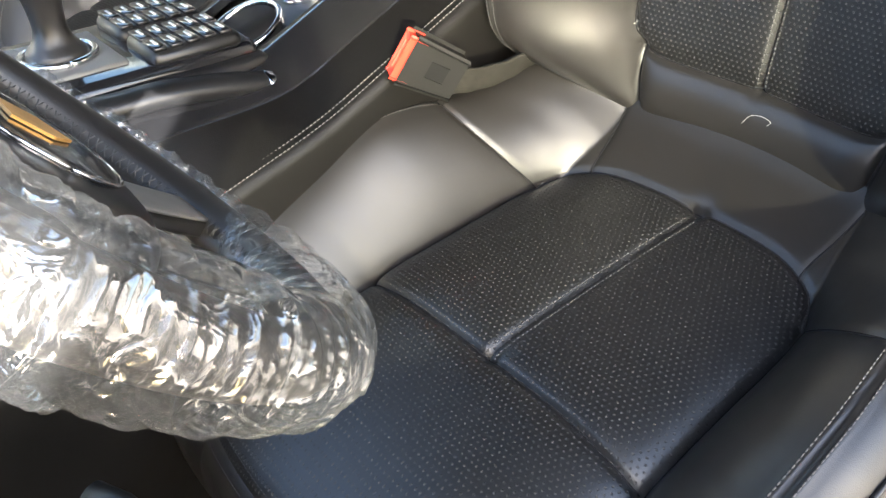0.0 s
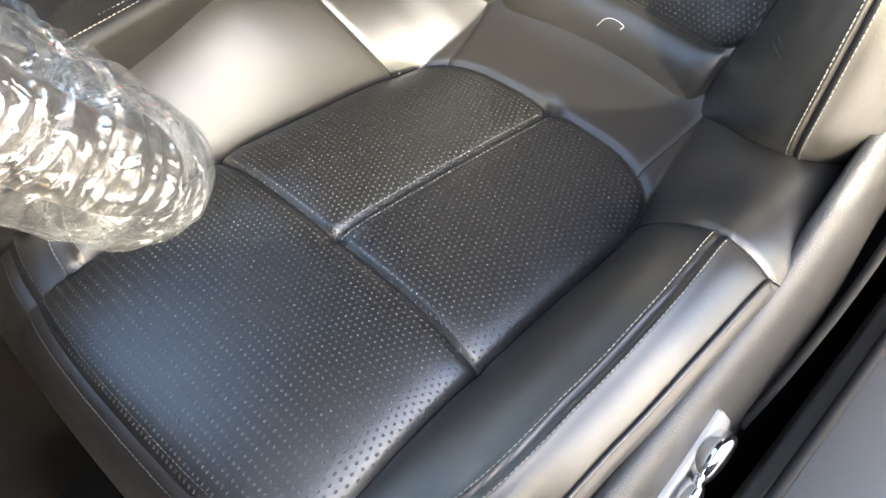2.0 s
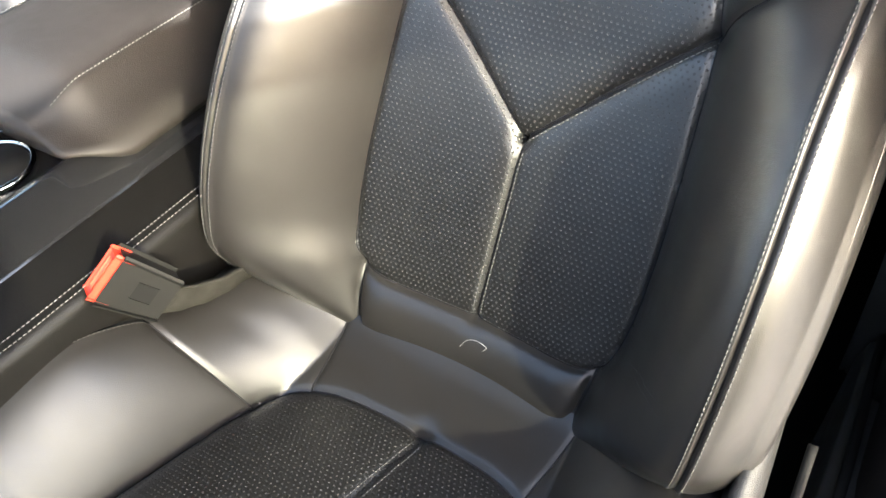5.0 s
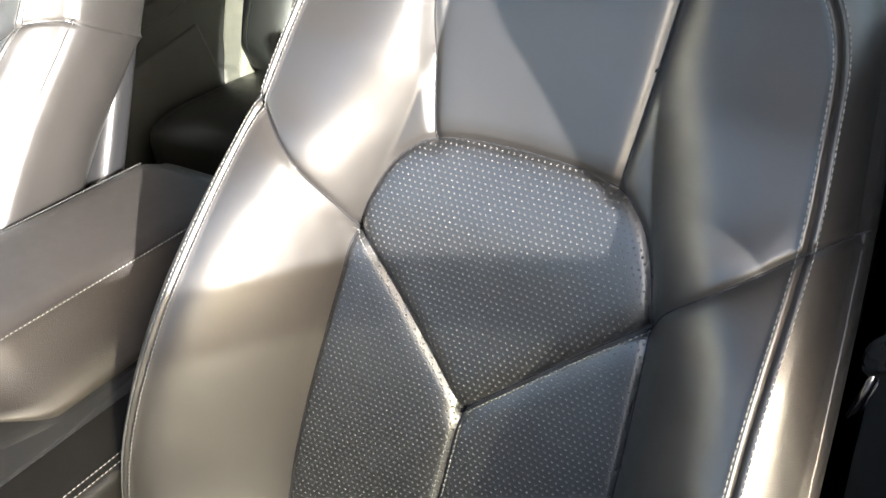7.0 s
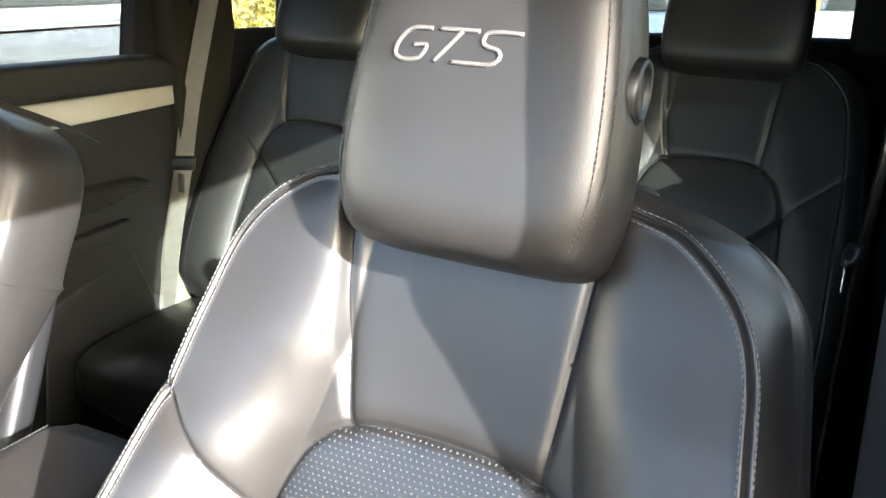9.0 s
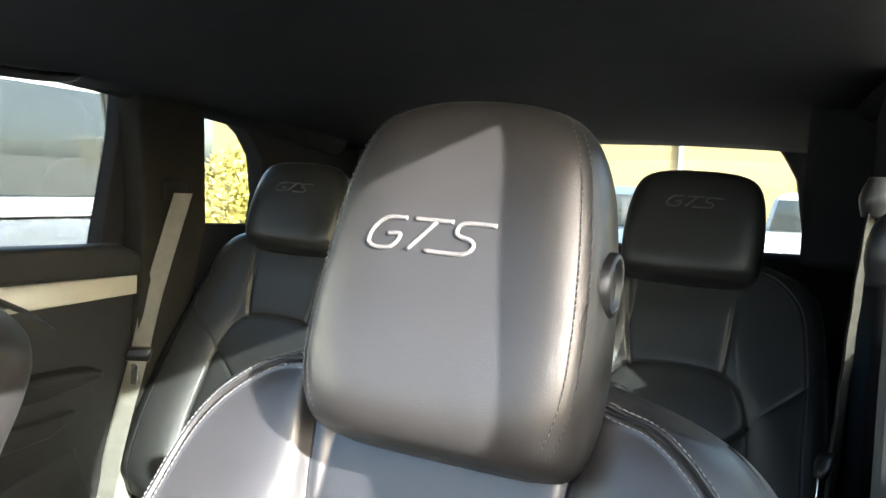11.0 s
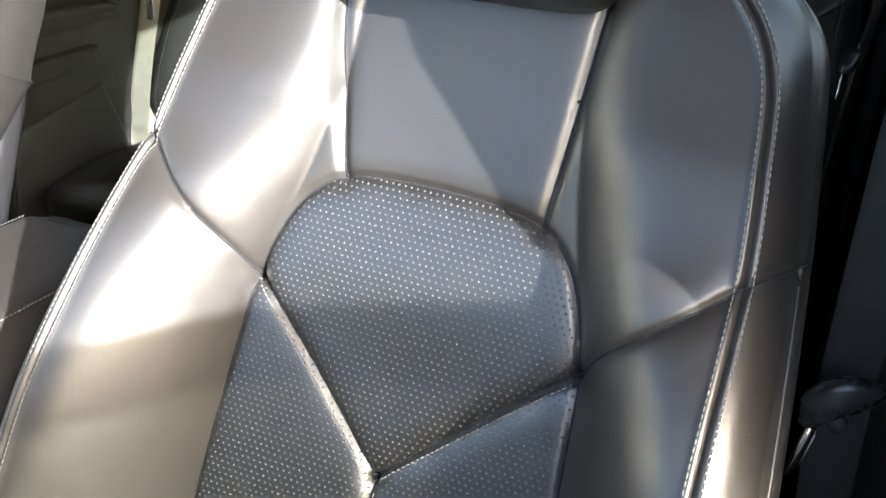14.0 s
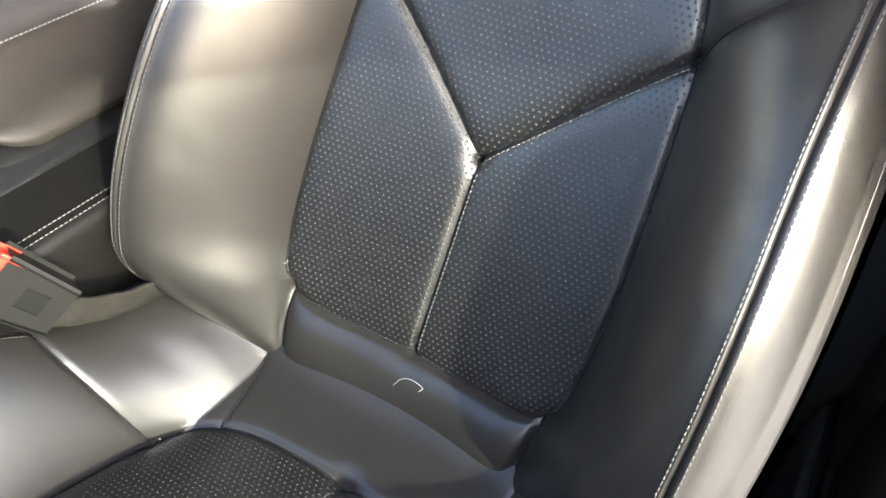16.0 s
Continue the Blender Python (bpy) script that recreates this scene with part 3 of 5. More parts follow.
def cushion(seat):
    ss = np.linspace(-.318, .43, 270)
    ts = np.linspace(-1, 1, 226)
    x, s = ts[None, :] * c_outer_x(ss)[:, None], np.repeat(ss[:, None], len(ts), 1)
    names = ["front_insert", "rear_insert", "rear_insert", "cushion_bolster", "cushion_bolster", "rear_bolster", "rear_bolster", "rear_strip", "front_roll"]

    def h(a, b):
        n = cush_height(a, b)
        for q in two(bol_front):
            d, _, _ = near_line(a, b, q)
            n = n - .002 * np.exp(-(d / .0022) ** 2) + .0018 * np.exp(-((d - .005) / .003) ** 2)
        return n
    soft_panels(names, x, s, CUSH_SEAMS, .0014, h, cush_region, cush_at, [PERF] * 3 + [LEATHER] * 6, seat, cush_wrap)

    def on(line, off=0.0):
        line = np.array(line, float)
        tg = np.gradient(line, axis=0)
        tg /= np.linalg.norm(tg, axis=1)[:, None]
        q = resample(line + off * np.stack([-tg[:, 1], tg[:, 0]], 1), .003)
        return cush_at(q[:, 0], q[:, 1], h(q[:, 0], q[:, 1]))
    for q in two(cush_right[16:]) + [front_seam] + two(bol_seam) + two(rear_seam):
        tube_part("seam_gap", on(q), .0010, LINING, seat, sides=5)
    up = lambda p: (0, 0, 1)
    for q in two(bol_front):
        stitches("bolster_stitching", [on(q, o) for o in (-.006, .006)], up, THREAD, seat, label="pale grey double top stitching", r=.00055)
    stitches("centre_stitching", [on(np.array([(0, .004), (.004, .13), (.010, .262)]), o) for o in (-.0055, .0055)], up, THREAD, seat, r=.00055)
    stitches("front_stitching", [on(front_line, o) for o in (-.006, .006)], lambda p: (0, -.5, 1), DARK_THREAD, seat, r=.0006)
    pv = np.linspace(-.12, .188, 50)
    for sg in (1, -1):
        pp = cush_at(sg * (c_outer_x(pv) + .001), pv, h(sg * c_outer_x(pv), pv) + .001)
        tube_part("piping", pp, .0024, LEATHER, seat, sides=6)
    # padded body below the cover
    part("cushion_base", box_bm((-.27, -.27, .50), (.27, .42, .66), .02), SATIN, seat)


HEAD = spline([(.583, .066, .075, .026, 2.4), (.588, .090, .096, .046, 2.8), (.604, .103, .108, .053, 3.2), (.64, .112, .115, .056, 3.5), (.70, .121, .1135, .056, 3.5),
               (.76, .131, .107, .055, 3.4), (.80, .136, .099, .052, 3.2), (.826, .133, .086, .046, 2.8), (.842, .120, .064, .034, 2.4), (.848, .102, .03, .016, 2.0)], 6)
HEAD_X = .006


def head_at(x, v, lift=0.0):
    """A place on the front of the headrest, x from its middle."""
    nf, a, b, pw = (float(np.interp(v, HEAD[:, 0], HEAD[:, k])) for k in (1, 2, 3, 4))
    q = max(0.0, 1 - abs(x / a) ** pw) ** (1 / pw)
    return back_at(HEAD_X + x, v, nf - b + b * q + lift)


def lettering(name, at, parent, mat, width, height, r, label=""):
    """The letters G, T and S as raised satin-stitched strokes; at(x, y) gives the place."""
    strokes = [[(.285, 1), (.15, 1), (.07, .86), (.02, .5), (.03, .16), (.10, 0), (.20, 0), (.255, .12), (.275, .46), (.17, .46)],
               [(.35, 1), (.50, 1), (.665, 1)], [(.53, .97), (.46, .5), (.38, 0)],
               [(1.0, 1), (.80, 1), (.725, .93), (.715, .70), (.76, .55), (.85, .46), (.885, .26), (.85, .06), (.78, 0), (.52, 0)]]
    V, Fc = [], []
    for st in strokes:
        line = spline(st, 8)
        pts = np.array([at(((u - .5) + .055 * (w - .5)) * width, (w - .5) * height) for u, w in line])
        v, f = tube(pts, r, 8)
        o = len(V)
        V += v
        Fc += [tuple(k + o for k in q) for q in f]
    return mesh_part(name, V, Fc, mat, parent, label)


def headrest(seat):
    rows = [(back_at(HEAD_X, v, nf - b), BACK_X * a, BACK_N * b, pw) for v, nf, a, b, pw in HEAD]
    head = loft_part("headrest", rows, LEATHER, seat, "padded black leather headrest", n=120, spans=2)
    lettering("embroidered_letters", lambda x, y: head_at(x - .0135, .727 + y, .0002), head, EMBROID, .098, .0225, .0018, "raised silver grey letters GTS")
    # side seams with two rows of stitches
    for sg in (1, -1):
        lines = []
        for th in (.74, .64):
            ln = []
            for v in np.linspace(.592, .838, 60):
                nf, a, b, pw = (float(np.interp(v, HEAD[:, 0], HEAD[:, k])) for k in (1, 2, 3, 4))
                c, q = math.cos(th), math.sin(th)
                k = (c ** pw + q ** pw) ** (-1 / pw)
                ln.append(back_at(HEAD_X + sg * a * c * k * 1.002, v, nf - b + b * q * k * 1.002))
            lines.append(np.array(ln))
        stitches("headrest_stitching", lines, lambda p, sg=sg: BACK_X * sg + BACK_N, DARK_THREAD, head, r=.0006)
    # release button on the outer side
    c0 = back_at(HEAD_X + .1075, .722, .078)
    bm = bmesh.new()
    prof = [(.0, .0045), (.0125, .0045), (.0135, .003), (.0145, .003), (.0155, .0075), (.0185, .0085), (.0205, .006), (.021, -.006)]
    rings = []
    for rr, hh in prof[1:]:
        rings.append([bm.verts.new(tuple(c0 + BACK_X * hh + rr * (math.cos(w) * BACK_V * 1.15 + math.sin(w) * BACK_N))) for w in np.linspace(0, 2 * math.pi, 33)[:-1]])
    bm.faces.new(rings[0])
    for a, b in zip(rings[:-1], rings[1:]):
        for k in range(32):
            bm.faces.new((a[k], a[(k + 1) % 32], b[(k + 1) % 32], b[k]))
    part("release_button", bm, SATIN, head, "round black plastic release button")
    return head


def seat_trim(seat):
    """Plastic side cover with its switches, seat frame and rails."""
    for sg in (1, -1):
        ys = np.linspace(-.27, .47, 60)
        rise = smoothstep(.16, .47, ys)
        V, Fc = [], []
        prof = [(.292, -.06), (.300, -.006), (.304, .0), (.314, -.002), (.322, -.008), (.327, -.020), (.332, -.045), (.337, -.085), (.341, -.13), (.343, -.20), (.335, -.215), (.30, -.215)]
        for y, r in zip(ys, rise):
            zt = .733 + .115 * r - .02 * smoothstep(-.1, -.27, y)
            nar = .85 * (1 - .35 * smoothstep(.30, .47, y))
            for k, (px, pz) in enumerate(prof):
                V.append((sg * (.300 + (px - .300) * nar - .004 * r), y, zt + pz * (1 + .5 * r)))
        m = len(prof)
        for i in range(len(ys) - 1):
            for k in range(m - 1):
                q = (i * m + k, i * m + k + 1, (i + 1) * m + k + 1, (i + 1) * m + k)
                Fc.append(q if sg > 0 else q[::-1])
        cover = mesh_part("side_cover", V, Fc, SIDE_TRIM, seat, "grained black plastic side cover")
        if sg > 0:
            plate = prism_bm([(.100, .692), (.112, .655), (.06, .625), (-.02, .600), (-.16, .595), (-.185, .612), (-.15, .640), (-.03, .655), (.05, .675)], .320, .3375, "x", .003)
            pl = part("switch_plate", plate, ALU, cover, "brushed silver switch plate")
            for v in pl.data.vertices:
                v.co.x += (.655 - v.co.z) * .12
            kn = loft_part("recline_knob", [((0.332, .075, .664), (0, .016, .010), (0, -.010, .016), 2.4), ((0.342, .075, .664), (0, .019, .013), (0, -.013, .019), 2.6),
                                            ((0.351, .075, .664), (0, .017, .012), (0, -.012, .017), 2.4), ((0.354, .075, .664), (0, .006, .004), (0, -.004, .006), 2)], CHROME, cover, "chrome recline switch", 28, 4)
            loft_part("height_switch", [((0.333, .040, .650), (0, .010, .002), (0, -.002, .008), 3), ((0.342, .040, .645), (0, .016, .003), (0, -.005, .026), 3),
                                        ((0.352, .040, .640), (0, .014, .003), (0, -.005, .034), 2.6), ((0.356, .040, .638), (0, .004, .001), (0, -.001, .018), 2)], CHROME, cover, "chrome seat adjusting switch", 28, 4)
    for xx in (-.19, .19):
        part("seat_rail", box_bm((xx - .03, -.28, .36), (xx + .03, .46, .42), .006), SATIN, seat)
    part("seat_frame", box_bm((-.25, -.22, .42), (.25, .40, .52), .02), SATIN, seat)
    # recliner hinge bar beside the cover
    bar = np.array([(.338, .150, .56), (.345, .20, .60), (.350, .27, .645), (.350, .34, .70), (.345, .40, .755)])
    tube_part("recliner_bar", spline(bar, 8), .0045, RUBBER, seat, "black recliner bar", 10, .7)


def build_seat(name, label, at):
    seat = front_seat(name, label, at)
    cushion(seat)
    headrest(seat)
    seat_trim(seat)
    return seat


driver = build_seat("car_seat", "black perforated leather sports car seat with grey stitching", (0, .1, .36))


# ---------------------------------------------------------------- passenger and rear seats
passenger = copy_thing(driver, Matrix.Translation((-.950, .17, .36)))
tagged(passenger, "black leather front passenger seat with grey stitching, set further back")


def rear_seat(at, label):
    """A rear place: leaning padded back, headrest and its own cushion, on the pattern of the front backrest."""
    seat = thing("rear_car_seat", label, "car seat", (0, 0, 0), group="rear seats")
    keep = ("upper_insert", "lower_insert", "side_bolster", "shoulder_panel", "neck_panel", "backrest_side", "lumbar_strip", "back_shell", "piping")
    for o in list(driver.children_recursive):
        base = o.name.split(".")[0]
        if base not in keep or (base == "piping" and o.data.vertices[0].co.y < .2):
            continue
        c = o.copy()
        c.data = o.data.copy()
        co = np.empty(len(c.data.vertices) * 3)
        c.data.vertices.foreach_get("co", co)
        co = co.reshape(-1, 3)
        n = (co - BACK_O) @ BACK_N
        flat = np.where(n > .012, (n - .012) * -.62, 0)   # the rear places have flatter bolsters
        c.data.vertices.foreach_set("co", (co + flat[:, None] * BACK_N).ravel())
        c.data.materials[0] = REAR_LEATHER
        c.data.update()
        scene.collection.objects.link(c)
        c.matrix_parent_inverse = Matrix.Identity(4)
        c.parent = seat
    rows = spline([(.598, .055, .085, .022, 2.4), (.603, .078, .115, .040, 2.8), (.622, .092, .132, .047, 3.4), (.68, .100, .138, .050, 3.8), (.75, .106, .134, .049, 3.6),
                   (.795, .106, .122, .045, 3.2), (.817, .098, .098, .034, 2.8), (.828, .08, .05, .016, 2.2)], 6)
    sec = [(back_at(0, v, nf - b), BACK_X * a, BACK_N * b, pw) for v, nf, a, b, pw in rows]
    hd = loft_part("headrest", sec, REAR_LEATHER, seat, "broad black leather rear headrest", n=72, spans=2)
    hd.matrix_parent_inverse = Matrix.Identity(4)

    def on_head(x, y):
        v = .745 + y
        nf, a, b, pw = (float(np.interp(v, rows[:, 0], rows[:, k])) for k in (1, 2, 3, 4))
        return back_at(x, v, nf - b + b * (1 - abs(x / a) ** pw) ** (1 / pw))
    lt = lettering("embroidered_letters", on_head, hd, DARK_THREAD, .105, .022, .002, "dark tone on tone letters GTS")
    seat.location, seat.scale = at, (1.0, 1, 1)
    return seat


rear_seat((0.008, 1.14, .018), "black leather outer rear seat behind the driver's seat")
rear_seat((-.965, 1.14, .015), "black leather outer rear seat beside the far door")


def rear_bench():
    b = thing("rear_bench", "black leather rear bench with a narrow middle place", "car seat", (-.45, 1.5, .34))
    loft_part("bench_cushion", [((-1.20, 1.36, .63), (0, .24, .0), (0, .0, .08), 4), ((-.95, 1.36, .66), (0, .27, .02), (0, -.01, .11), 4), ((-.45, 1.36, .67), (0, .27, .02), (0, -.01, .11), 4),
                                ((.05, 1.36, .66), (0, .27, .02), (0, -.01, .11), 4), ((.32, 1.36, .63), (0, .24, .0), (0, .0, .08), 4)], REAR_LEATHER, b, n=48, spans=10)
    part("bench_base", box_bm((-1.2, 1.14, .34), (.30, 1.70, .58), .02), CARPET, b)
    loft_part("middle_backrest", [((-.47, 1.60, .70), (.19, 0, 0), (0, .05, .02), 4), ((-.47, 1.70, .92), (.195, 0, 0), (0, .06, .03), 4), ((-.47, 1.80, 1.14), (.19, 0, 0), (0, .06, .03), 4),
                                  ((-.47, 1.85, 1.26), (.17, 0, 0), (0, .05, .02), 3.4), ((-.47, 1.86, 1.29), (.10, 0, 0), (0, .03, .01), 2.4)], REAR_LEATHER, b, n=48, spans=8)


rear_bench()


# ---------------------------------------------------------------- buckle, belts
def webbing(name, pts, width, across, mat, parent, label="", thick=.0014):
    """A flat strap along the points; across is its width's direction."""
    line = spline(pts, 12)
    ac = Vector(across).normalized()
    V, Fc = [], []
    cols = 9
    for i, p in enumerate(line):
        t = Vector(line[min(i + 1, len(line) - 1)] - line[max(i - 1, 0)]).normalized()
        n = t.cross(ac).normalized()
        for k in range(cols):
            q = k / (cols - 1) - .5
            wave = .0026 * math.cos(q * math.pi * 8) + .0006 * math.sin(i * .9)
            V.append(Vector(p) + ac * q * width + n * (thick / 2 + wave))
        for k in range(cols - 1, -1, -1):
            q = k / (cols - 1) - .5
            wave = .0026 * math.cos(q * math.pi * 8) + .0006 * math.sin(i * .9)
            V.append(Vector(p) + ac * q * width + n * (-thick / 2 + wave))
    m = cols * 2
    for i in range(len(line) - 1):
        for k in range(m):
            k2 = (k + 1) % m
            Fc.append((i * m + k, i * m + k2, (i + 1) * m + k2, (i + 1) * m + k))
    return mesh_part(name, V, Fc, mat, parent, label)


WORN_WEB = material("worn_webbing", (0.022, 0.021, 0.018), 0.75, bump=0.8, scale=1300, vary=0.5, vary_scale=70, spec=0.15)


def buckle():
    b = thing("seat_belt_buckle", "black seat belt buckle with a bright red release button", "belt buckle", (-.27, .25, .78))
    ax = Vector((.35, .53, -.77)).normalized()
    up = (Vector((.26, .66, .70)) - ax * ax.dot(Vector((.26, .66, .70)))).normalized()
    wide = up.cross(ax).normalized()
    wide *= 1 if wide.x > 0 else -1
    o = Vector((-.2475, .172, .867))

    def block(name, a0, a1, w, d, mat, par, bev, label="", wx=0.0):
        bm = box_bm((-d / 2, -w / 2, 0), (d / 2, w / 2, 1), 0)
        for v in bm.verts:
            t = v.co.z
            ww = 1 - .14 * t if name == "buckle_body" else 1
            v.co = o + wide * (v.co.x + wx) + up * v.co.y * ww + ax * (a0 + (a1 - a0) * t)
        bmesh.ops.bevel(bm, geom=bm.edges[:], offset=bev, segments=2, affect="EDGES", profile=.5)
        return part(name, bm, mat, par, label, False)
    body = block("buckle_body", .004, .060, .050, .023, BUCKLE, b, .004, "matt black plastic housing")
    block("release_button", -.004, .010, .046, .018, RED, body, .003, "bright red release button")
    block("slot", -.0052, .004, .032, .007, PALE_RED, body, .0006, "lighter red inset")
    block("label_patch", .026, .046, .018, .0245, RUBBER, body, .0008, "glossy black rectangular patch")
    webbing("stalk", [o + ax * .054, o + ax * .072, Vector((-.218, .258, .786)), Vector((-.222, .315, .766)), Vector((-.232, .39, .735))], .030, up, WORN_WEB, b, "worn dark webbing stalk", .004)


buckle()


def driver_belt():
    b = thing("driver_seat_belt", "black seat belt hanging on the door pillar with its tongue", "seat belt", (.36, .72, .40))
    webbing("strap", [(.352, .80, 1.44), (.350, .77, 1.30), (.350, .73, 1.15), (.353, .70, 1.0), (.361, .69, .86), (.372, .70, .70), (.38, .72, .50)], .044, (.95, -.25, .08), BLACK_WEB, b)
    loft_part("tongue_grip", [((.327, .676, .946), (-.005, 0, .003), (0, .005, 0), 2.2), ((.330, .673, .957), (-.010, 0, .006), (0, .009, -.002), 2.5), ((.337, .671, .972), (-.013, 0, .011), (0, .011, -.003), 2.6),
                                     ((.348, .671, .984), (-.008, 0, .016), (0, .012, -.003), 2.6), ((.362, .673, .989), (-.002, 0, .016), (0, .011, -.002), 2.6), ((.374, .676, .990), (.002, 0, .012), (0, .008, 0), 2.5),
                                     ((.380, .678, .990), (.002, 0, .005), (0, .004, 0), 2.2)], TONGUE_GREY, b, "dark grey plastic tongue grip", 24, 6)
    loft_part("strap_button", [((.352, .664, .960), (.004, 0, 0), (0, 0, .005), 2), ((.352, .666, .960), (.0075, 0, 0), (0, 0, .0095), 2), ((.352, .674, .959), (.0085, 0, 0), (0, 0, .0105), 2), ((.352, .690, .957), (.0085, 0, 0), (0, 0, .0105), 2)], TONGUE_GREY, b, n=20)
    part("tongue", prism_bm([(.3215, .889), (.325, .886), (.336, .937), (.334, .950), (.331, .948)], .6745, .677, "y", .0007), CHROME, b, "chrome belt tongue")
    part("tongue_edge", prism_bm([(.3300, .896), (.333, .895), (.3405, .932), (.3385, .945)], .6745, .677, "y", .0007), CHROME, b)
    part("tongue_slot", prism_bm([(.3250, .888), (.330, .895), (.3385, .940), (.3355, .940)], .6755, .678, "y", .0004), RUBBER, b)
    loft_part("guide_loop", [((.345, .80, 1.425), (.030, 0, 0), (0, .016, 0), 3), ((.348, .80, 1.45), (.036, 0, 0), (0, .022, 0), 3), ((.352, .80, 1.475), (.034, 0, 0), (0, .020, 0), 3), ((.354, .80, 1.49), (.02, 0, 0), (0, .01, 0), 2.4)], SATIN, b, "black plastic belt guide", 28, 6)


driver_belt()


def rear_belt():
    b = thing("rear_seat_belt", "grey ribbed seat belt hanging from a slot in the rear pillar", "seat belt", (-1.2, 1.64, .6), group="rear belts")
    webbing("strap", [(-1.195, 1.65, 1.452), (-1.205, 1.615, 1.34), (-1.225, 1.575, 1.18), (-1.235, 1.54, 1.03), (-1.245, 1.49, .86), (-1.25, 1.44, .66)], .046, (.85, .5, 0), WEB, b)
    loft_part("strap_stop", [((-1.231, 1.545, 1.066), (.026, .014, 0), (0, .004, .004), 3), ((-1.234, 1.542, 1.050), (.027, .015, 0), (0, .007, .002), 3), ((-1.236, 1.540, 1.034), (.026, .014, 0), (0, .004, -.002), 3)], SATIN, b, n=20)
    part("belt_tongue", prism_bm([(-1.225, .985), (-1.205, .985), (-1.200, 1.035), (-1.222, 1.035)], 1.508, 1.511, "y", .001), CHROME, b, "chrome belt tongue")


rear_belt()


def near_rear_belt():
    b = thing("rear_seat_belt", "grey seat belt hanging beside the rear place behind the driver", "seat belt", (.33, 1.4, .6), group="rear belts")
    # Darker webbing than the far rear belt, standing in for dimmer light here.
    webbing("strap", [(.345, 1.44, 1.50), (.332, 1.40, 1.38), (.322, 1.35, 1.25), (.314, 1.30, 1.12), (.310, 1.27, .95), (.308, 1.25, .70)], .046, (.25, .95, .1), WORN_WEB, b)
    loft_part("tongue_grip", [((.305, 1.262, 1.150), (.010, 0, 0), (0, .016, 0), 2.6), ((.302, 1.252, 1.138), (.012, 0, 0), (0, .022, 0), 2.8), ((.299, 1.244, 1.126), (.009, 0, 0), (0, .017, 0), 2.6)], SATIN, b, "black plastic tongue grip", 20, 5)
    part("belt_tongue", prism_bm([(1.222, 1.092), (1.232, 1.088), (1.248, 1.126), (1.238, 1.130)], .2945, .2970, "x", .0006), CHROME, b, "chrome belt tongue")
    loft_part("guide_loop", [((.350, 1.44, 1.47), (.020, 0, 0), (0, .030, 0), 3), ((.352, 1.44, 1.50), (.026, 0, 0), (0, .036, 0), 3), ((.355, 1.44, 1.53), (.018, 0, 0), (0, .024, 0), 2.6)], SATIN, b, "black plastic belt guide", 24, 6)


near_rear_belt()


